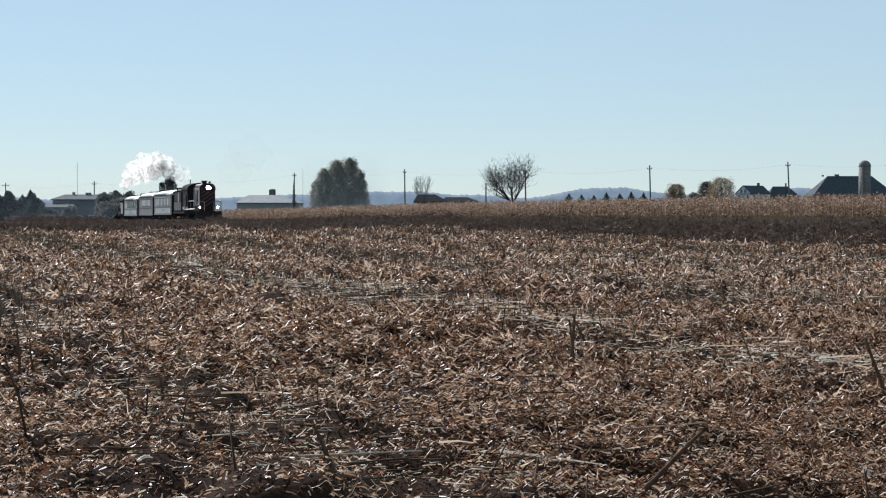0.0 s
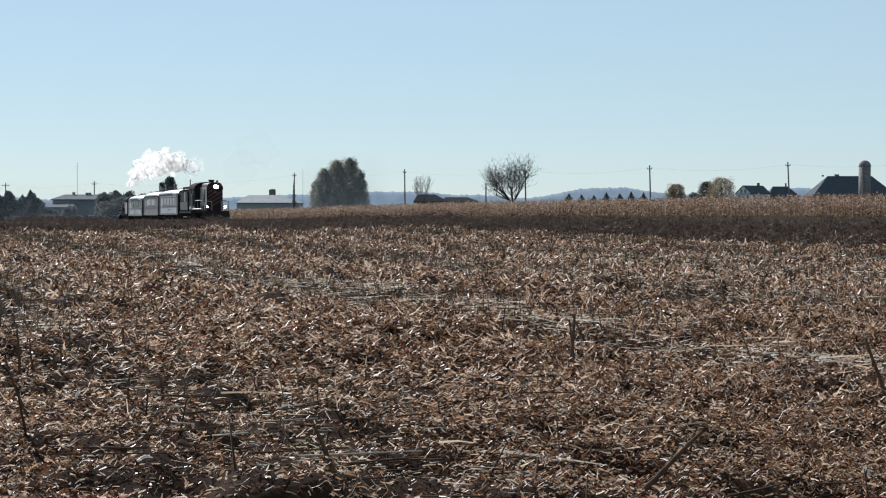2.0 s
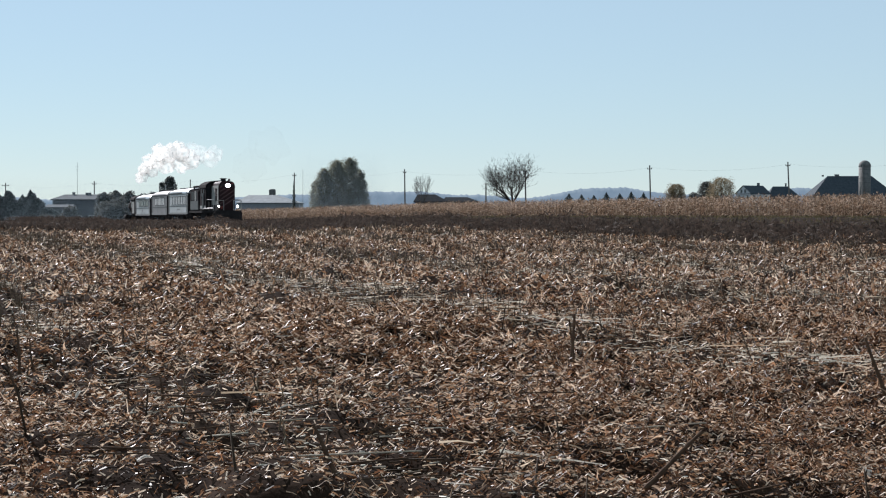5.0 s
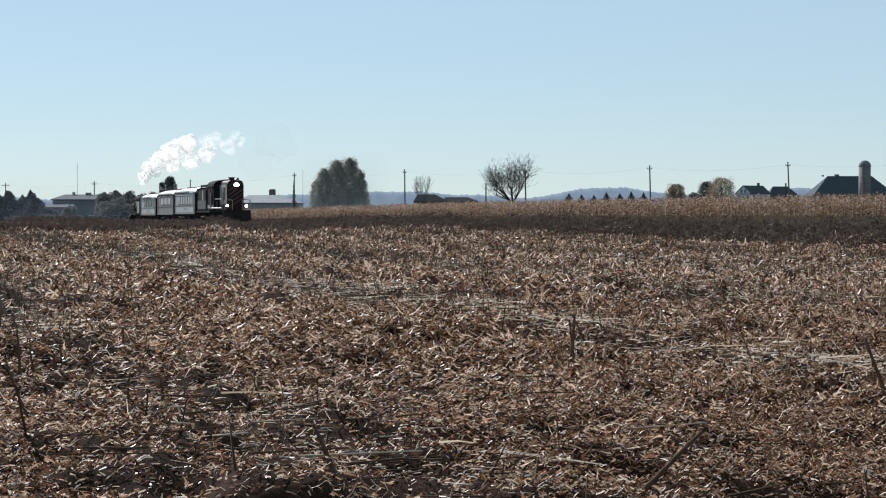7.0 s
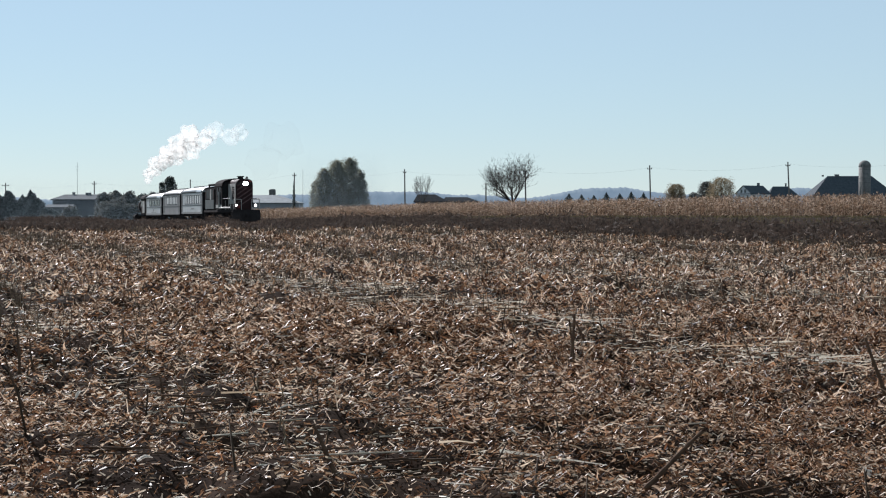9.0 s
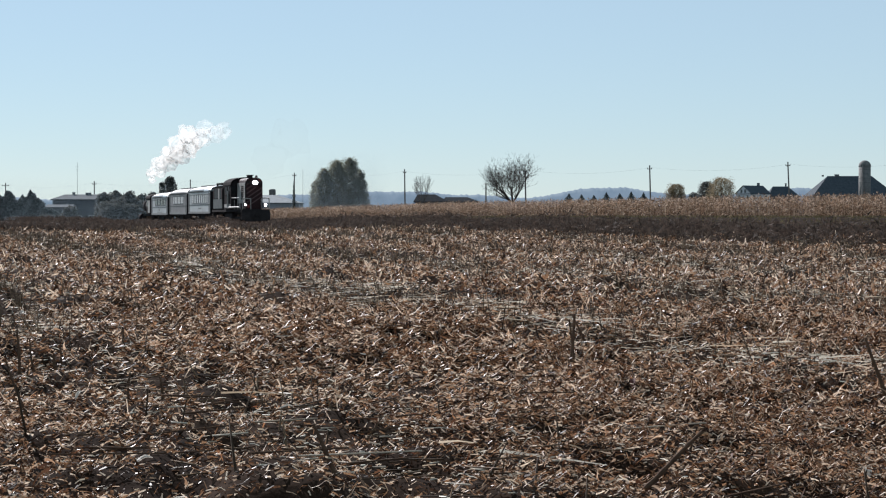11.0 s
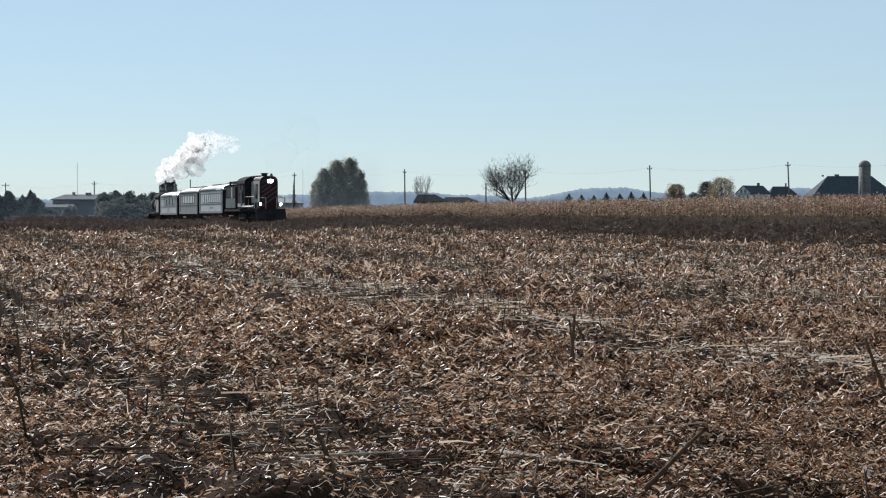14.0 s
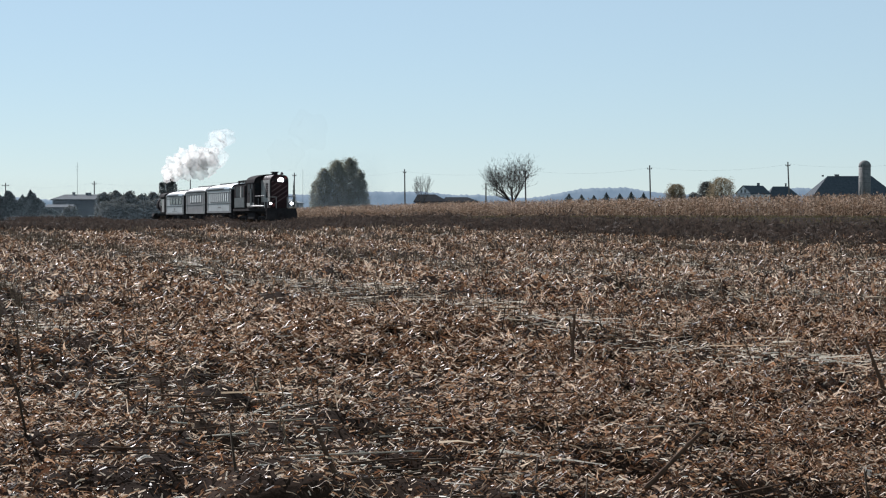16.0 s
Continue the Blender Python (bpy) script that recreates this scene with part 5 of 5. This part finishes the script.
def trodden_stalks():
    """Long stalks pressed flat across the near ground."""
    x, y = in_view(22000, 8.5, 30)
    bare = (1 - sstep(11, 14, y)) * (1 - sstep(-1.5, 0.5, x)) + 0.9 * np.exp(-((across(x, y) - 8.6) / 0.9) ** 2)
    keep = rng.uniform(size=len(x)) < 0.018 + 0.03 * bare
    x, y = x[keep], y[keep]
    n = len(x)
    for mat, sel, nm, lab in ((OLD_STALK, np.arange(n) % 7 != 0, "trodden_stalks", "dark brown corn stalks pressed flat on the ground"), (PALE_STALK, np.arange(n) % 7 == 0, "pale_trodden_stalks", "pale corn stalks pressed flat on the ground")):
        m = int(sel.sum())
        w = np.column_stack([np.ones(m), rng.normal(0.25, 0.5, m), rng.normal(0.03, 0.07, m)])
        w /= np.linalg.norm(w, axis=1, keepdims=True)
        stalks(np.column_stack([x, y, ground_z(x, y) + rng.uniform(0.05, 0.11, n)])[sel], w, 0.12 + 0.6 * rng.uniform(size=m) ** 1.8, rng.uniform(0.004, 0.008, m), rng.uniform(0.002, 0.005, m), mat, nm, lab, "stalks")


trodden_stalks()


def big_stalk(px, py, tx, ty, r=0.012, lift=0.0):
    """One stalk that stands or leans out of the litter, from its foot to its tip."""
    D = EYE * 3000 / (py - 382)
    for _ in range(4):
        D = (EYE - float(ground_z(at(px, D), D))) * 3000 / (py - 382)
    a = Vector((at(px, D), D, float(ground_z(at(px, D), D)) - 0.02))
    b = Vector((at(tx, D - lift), D - lift, up(ty, D - lift)))
    bm, d = bmesh.new(), b - a
    s = d.cross(Vector((0.2, 1, 0.1))).normalized()
    t = d.cross(s).normalized()
    rings = []
    for k in range(16):
        u = k / 15
        knot = 1.25 if k % 3 == 0 else 1.0
        c = a + d * u + s * 0.006 * math.sin(u * 5 + px) + t * 0.005 * math.sin(u * 7 + py)
        rr = 1.3 * r * (1 - 0.45 * u) * knot
        rings.append([bm.verts.new(c + (s * math.cos(g * math.pi / 4) + t * math.sin(g * math.pi / 4)) * rr) for g in range(8)])
    for g, h in zip(rings, rings[1:]):
        for k in range(8):
            bm.faces.new((g[k], g[(k + 1) % 8], h[(k + 1) % 8], h[k]))
    bm.faces.new(rings[0][::-1])
    bm.faces.new(rings[-1])
    ob = link("corn_stalk", bm, OLD_STALK)
    tagged(ob, "broken brown corn stalk sticking out of the litter", "corn stalk", "broken corn stalks")


for row in ((604, 858, 552, 752, 0.012, 0), (1122, 876, 1246, 765, 0.013, 0), (1568, 770, 1534, 598, 0.012, 0), (1012, 668, 1016, 556, 0.015, 0), (992, 600, 984, 545, 0.013, 0), (290, 725, 282, 668, 0.012, 0),
            (226, 720, 227, 660, 0.011, 0), (100, 690, 92, 628, 0.016, 0), (110, 680, 108, 632, 0.012, 0), (34, 640, 30, 588, 0.014, 0), (62, 670, 50, 602, 0.01, 0), (300, 602, 330, 556, 0.012, 0), (950, 610, 948, 575, 0.012, 0),
            (1160, 625, 1136, 588, 0.011, 0), (648, 690, 646, 655, 0.009, 0), (1045, 625, 1012, 556, 0.01, 0), (775, 570, 773, 545, 0.01, 0), (1355, 735, 1362, 690, 0.012, 0), (60, 770, 10, 640, 0.009, 0), (1020, 664, 1008, 566, 0.011, 0), (1000, 640, 1001, 600, 0.009, 0), (1075, 640, 1062, 610, 0.009, 0), (165, 668, 160, 640, 0.01, 0),
            (255, 735, 250, 705, 0.009, 0), (112, 640, 104, 612, 0.01, 0), (205, 500, 208, 470, 0.012, 0), (470, 472, 468, 440, 0.014, 0), (1480, 560, 1490, 540, 0.012, 0)):
    big_stalk(*row)


# ---- husks and clods among the litter ----
def field_point(pixel_x, pixel_y):
    """Where the sightline through a pixel of the camera's view meets the field."""
    D = 20.0
    for _ in range(8):
        D = (EYE - float(ground_z(at(pixel_x, D), D))) * 3000 / (pixel_y - 382)
    return Vector((at(pixel_x, D), D, float(ground_z(at(pixel_x, D), D))))


def husk(pixel_x, pixel_y, length, width, mat, turn, label):
    p = field_point(pixel_x, pixel_y)
    bm, rows = bmesh.new(), []
    for i in range(9):
        u = i / 8
        w = width / 2 * math.sin(math.pi * (0.08 + 0.88 * u)) ** 0.7
        z = 0.05 + 0.35 * length * math.sin(u * 2.3)
        rows.append([bm.verts.new(((u - 0.5) * length, w * math.sin(k * 0.5), z + w * (1 - math.cos(k * 0.5)) * 0.9)) for k in range(-2, 3)])
    for g, h in zip(rows, rows[1:]):
        for k in range(4):
            bm.faces.new((g[k], g[k + 1], h[k + 1], h[k]))
    bmesh.ops.solidify(bm, geom=bm.faces[:], thickness=0.002)
    ob = link("corn_husk", bm, mat, True)
    ob.matrix_world = Matrix.Translation(p) @ pose(0, 0, 0, rng.uniform(-25, 25), rng.uniform(-15, 15), turn)
    tagged(ob, label, "corn husk", "husks on the field")


for q in ((1208, 712, 0.2, 0.09, HUSK, 60, "curled tan corn husk lying on the litter"), (1222, 704, 0.16, 0.07, HUSK, 130, "curled tan corn husk lying on the litter"), (1130, 690, 0.2, 0.05, HUSK_RED, 80, "rusty red dried leaf standing in the litter"),
          (36, 584, 0.16, 0.08, HUSK_WHITE, 75, "bleached white corn husk on the field"), (420, 614, 0.13, 0.05, HUSK_WHITE, 20, "bleached white corn husk on the field"), (715, 775, 0.09, 0.05, HUSK_WHITE, 40, "bleached white corn husk on the field"),
          (900, 760, 0.12, 0.04, HUSK_WHITE, 160, "bleached white corn husk on the field"), (1530, 845, 0.09, 0.06, HUSK_WHITE, 100, "bleached white corn husk on the field"), (1240, 800, 0.11, 0.05, HUSK, 10, "curled tan corn husk lying on the litter"),
          (140, 712, 0.12, 0.04, HUSK_WHITE, 70, "bleached white corn husk on the field"), (255, 835, 0.1, 0.05, HUSK_WHITE, 15, "bleached white corn husk on the field"), (30, 545, 0.22, 0.05, HUSK_WHITE, 5, "bleached white corn husk on the field"),
          (500, 740, 0.12, 0.03, HUSK_WHITE, 35, "bleached white corn husk on the field"), (1010, 800, 0.1, 0.05, HUSK, 150, "curled tan corn husk lying on the litter"), (330, 770, 0.1, 0.04, HUSK, 120, "curled tan corn husk lying on the litter")):
    husk(*q)


def clod(pixel_x, pixel_y, size, mat, label, name="soil_clod", category="clod"):
    p = field_point(pixel_x, pixel_y)
    bm = bmesh.new()
    bmesh.ops.create_icosphere(bm, subdivisions=4, radius=1)
    for v in bm.verts:
        k = 0.75 + 0.45 * noise.noise(v.co * 1.6 + p) + 0.2 * noise.noise(v.co * 5 + p)
        v.co = Vector((v.co.x * k * size, v.co.y * k * size * 0.8, max(-0.3, v.co.z) * k * size * 0.55))
    ob = link(name, bm, mat, True)
    ob.location = p
    tagged(ob, label, category, "clods on the field" if name == "soil_clod" else "")


for q in ((1382, 578, 0.16, SOIL), (1165, 574, 0.14, SOIL), (1240, 575, 0.1, SOIL), (1420, 545, 0.12, SOIL), (620, 640, 0.09, SOIL), (1320, 702, 0.07, SOIL)):
    clod(*q, "dark lump of bare soil among the litter")
clod(1240, 728, 0.06, CONCRETE, "small grey stone lying on the litter", "stone", "stone")


# ---- steam ----
PLUME = ((0, ((216, 332, 6), (236, 312, 15), (268, 297, 24), (294, 290, 24), (332, 316, 9))),
         (1.5, ((224, 330, 6), (244, 310, 14), (280, 293, 24), (308, 284, 24), (352, 308, 10))),
         (2.5, ((231, 331, 6), (248, 306, 15), (282, 291, 22), (318, 282, 23), (362, 296, 10))),
         (3.5, ((234, 328, 6), (254, 302, 15), (286, 290, 20), (322, 282, 20), (372, 298, 10))),
         (4.2, ((240, 322, 6), (258, 298, 16), (290, 284, 22), (326, 280, 21), (378, 292, 10))),
         (6.3, ((247, 322, 6), (264, 300, 16), (300, 274, 25), (340, 258, 25), (418, 258, 10))),
         (7.2, ((249, 324, 6), (268, 298, 16), (306, 274, 25), (352, 258, 27), (436, 248, 10))),
         (8.2, ((256, 320, 5), (276, 292, 15), (314, 266, 22), (352, 244, 20), (452, 236, 9))),
         (9.2, ((258, 319, 5), (280, 290, 14), (314, 266, 21), (350, 240, 18), (430, 236, 9))),
         (11.3, ((266, 318, 6), (286, 292, 15), (318, 268, 22), (346, 242, 19), (396, 228, 9))),
         (12.3, ((272, 320, 6), (292, 296, 17), (330, 272, 25), (348, 242, 17), (388, 206, 8))),
         (13.3, ((273, 320, 7), (294, 298, 19), (332, 282, 27), (352, 254, 22), (392, 240, 14))),
         (14.3, ((280, 318, 7), (302, 297, 18), (336, 284, 26), (356, 258, 21), (416, 252, 9))),
         (15.2, ((287, 316, 8), (305, 300, 20), (332, 290, 28), (360, 283, 24), (378, 240, 11))),
         (16, ((290, 316, 8), (310, 298, 20), (342, 287, 28), (376, 286, 22), (398, 232, 8))))
PUFFS = []


def billow(radius, seed, fine=4, rough=1.0):
    """A closed lump with cauliflower bulges."""
    bm = bmesh.new()
    off = Vector(np.random.default_rng(seed).uniform(-50, 50, 3))
    bmesh.ops.create_icosphere(bm, subdivisions=fine, radius=1.0)
    for v in bm.verts:
        d = v.co.normalized()
        k = 0.66 + 0.4 * noise.noise(d * 1.4 + off) + rough * (0.3 * abs(noise.noise(d * 3.0 + off)) + 0.13 * abs(noise.noise(d * 7.0 + off)))
        v.co = d * max(0.3, k) * radius
    return bm


COUNT = 19
for i in range(COUNT):
    u = (i + 0.3) / COUNT
    w = float(np.interp(u, [0, 0.25, 0.5, 0.75, 1], [0.5, 1.05, 1.5, 1.45, 1.3]))
    dense = u < 0.8
    puff = link("steam_puff", billow(w, 100 + i, 4), STEAM if dense else WISP, True)
    tagged(puff, "drifting puff of white steam above the train" if dense else "thinning wisp of white steam", "steam", "steam plume")
    PUFFS.append((puff, u, (1 if i % 2 else -1) * (0.75 + 0.25 * math.sin(i * 2.4)), math.cos(i * 1.7)))

SMOKE = []             # each with its start and drift, in pixels of the camera's view
for i, (b0, s0, db, ds, size) in enumerate(((392, 294, 6.0, -1.6, 2.8), (424, 262, 7.0, -2.4, 3.2))):
    ob = link("exhaust_haze", billow(size, 60 + i, 4, 0.06), SOOT, True)
    SMOKE.append((tagged(ob, "faint grey diesel exhaust drifting away from the locomotive", "smoke", "exhaust haze"), b0, s0, db, ds))


# ---- specks added as haze ----
HAZE_SPECK = material("added haze specks", ((0.27, 0.34, 0.39), (0.31, 0.38, 0.43)), 1.0, 0.9, through_light=0.6, gloss=0.0)


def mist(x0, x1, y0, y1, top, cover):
    """Specks added to lighten the far trees like haze, thinner towards the top; cover is the share of the view they
    fill.
    """
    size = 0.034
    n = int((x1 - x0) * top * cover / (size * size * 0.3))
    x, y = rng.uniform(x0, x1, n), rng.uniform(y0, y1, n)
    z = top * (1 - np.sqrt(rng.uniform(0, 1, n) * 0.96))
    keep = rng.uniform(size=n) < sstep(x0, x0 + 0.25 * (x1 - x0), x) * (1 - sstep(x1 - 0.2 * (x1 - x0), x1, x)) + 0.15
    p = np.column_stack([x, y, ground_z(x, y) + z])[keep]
    tagged(flakes(p, size, HAZE_SPECK, "haze_specks", 1.0), "pale specks added before the far trees as haze", "mist", kind="stuff")


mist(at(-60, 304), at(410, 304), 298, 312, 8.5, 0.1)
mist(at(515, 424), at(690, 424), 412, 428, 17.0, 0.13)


# ---- what moves ----
def vehicle_pose(s, back):
    x, y, z, th = on_track(s - back)
    return pose(float(x), float(y), float(z), 0, 0, math.degrees(float(th)) - 90)


def plume_point(pts, u, side, depth, D):
    k = np.linspace(0, 1, len(pts))
    x, y, w = (float(np.interp(u, k, [p[j] for p in pts])) for j in range(3))
    return Vector((at(x + 0.5 * side * w, D), D + depth * 0.8, up(y + 0.6 * side * w, D)))


def motions():
    for ob, back in TRAIN:
        walk(ob, [(t, vehicle_pose(s, back)) for t, s in TRAVEL])
    for ob, x, r in WHEELS:
        rows, t = [], 0.0
        ts, ss = [a for a, _ in TRAVEL], [b for _, b in TRAVEL]
        while t < 16.0 + 1e-6:
            roll = (float(np.interp(t, ts, ss)) - ss[0]) / r
            rows.append((t, pose(x, 0, r) @ Matrix.Rotation(roll, 4, "Y")))
            t += 0.2
        walk(ob, rows)
    for i, (ob, u, side, depth) in enumerate(PUFFS):
        rows = []
        for t, pts in PLUME:
            D = float(np.interp(t, [0, 16], [232, 203]))
            m = Matrix.Translation(plume_point(pts, u, side * math.cos(t * 0.25 + i), depth, D)) @ pose(0, 0, 0, 20 * math.sin(i + t * 0.3), 12 * t * 0.4, 10 * math.cos(i * 2 + t * 0.2))
            rows.append((t, m))
        walk(ob, rows)
    for ob, b0, s0, db, ds in SMOKE:
        walk(ob, [(t, pose(at(b0 + db * t, 190), 190 + 12, up(s0 + ds * t, 190), 0, 3 * t, 0)) for t in (0, 4, 8, 12, 16)])


motions()
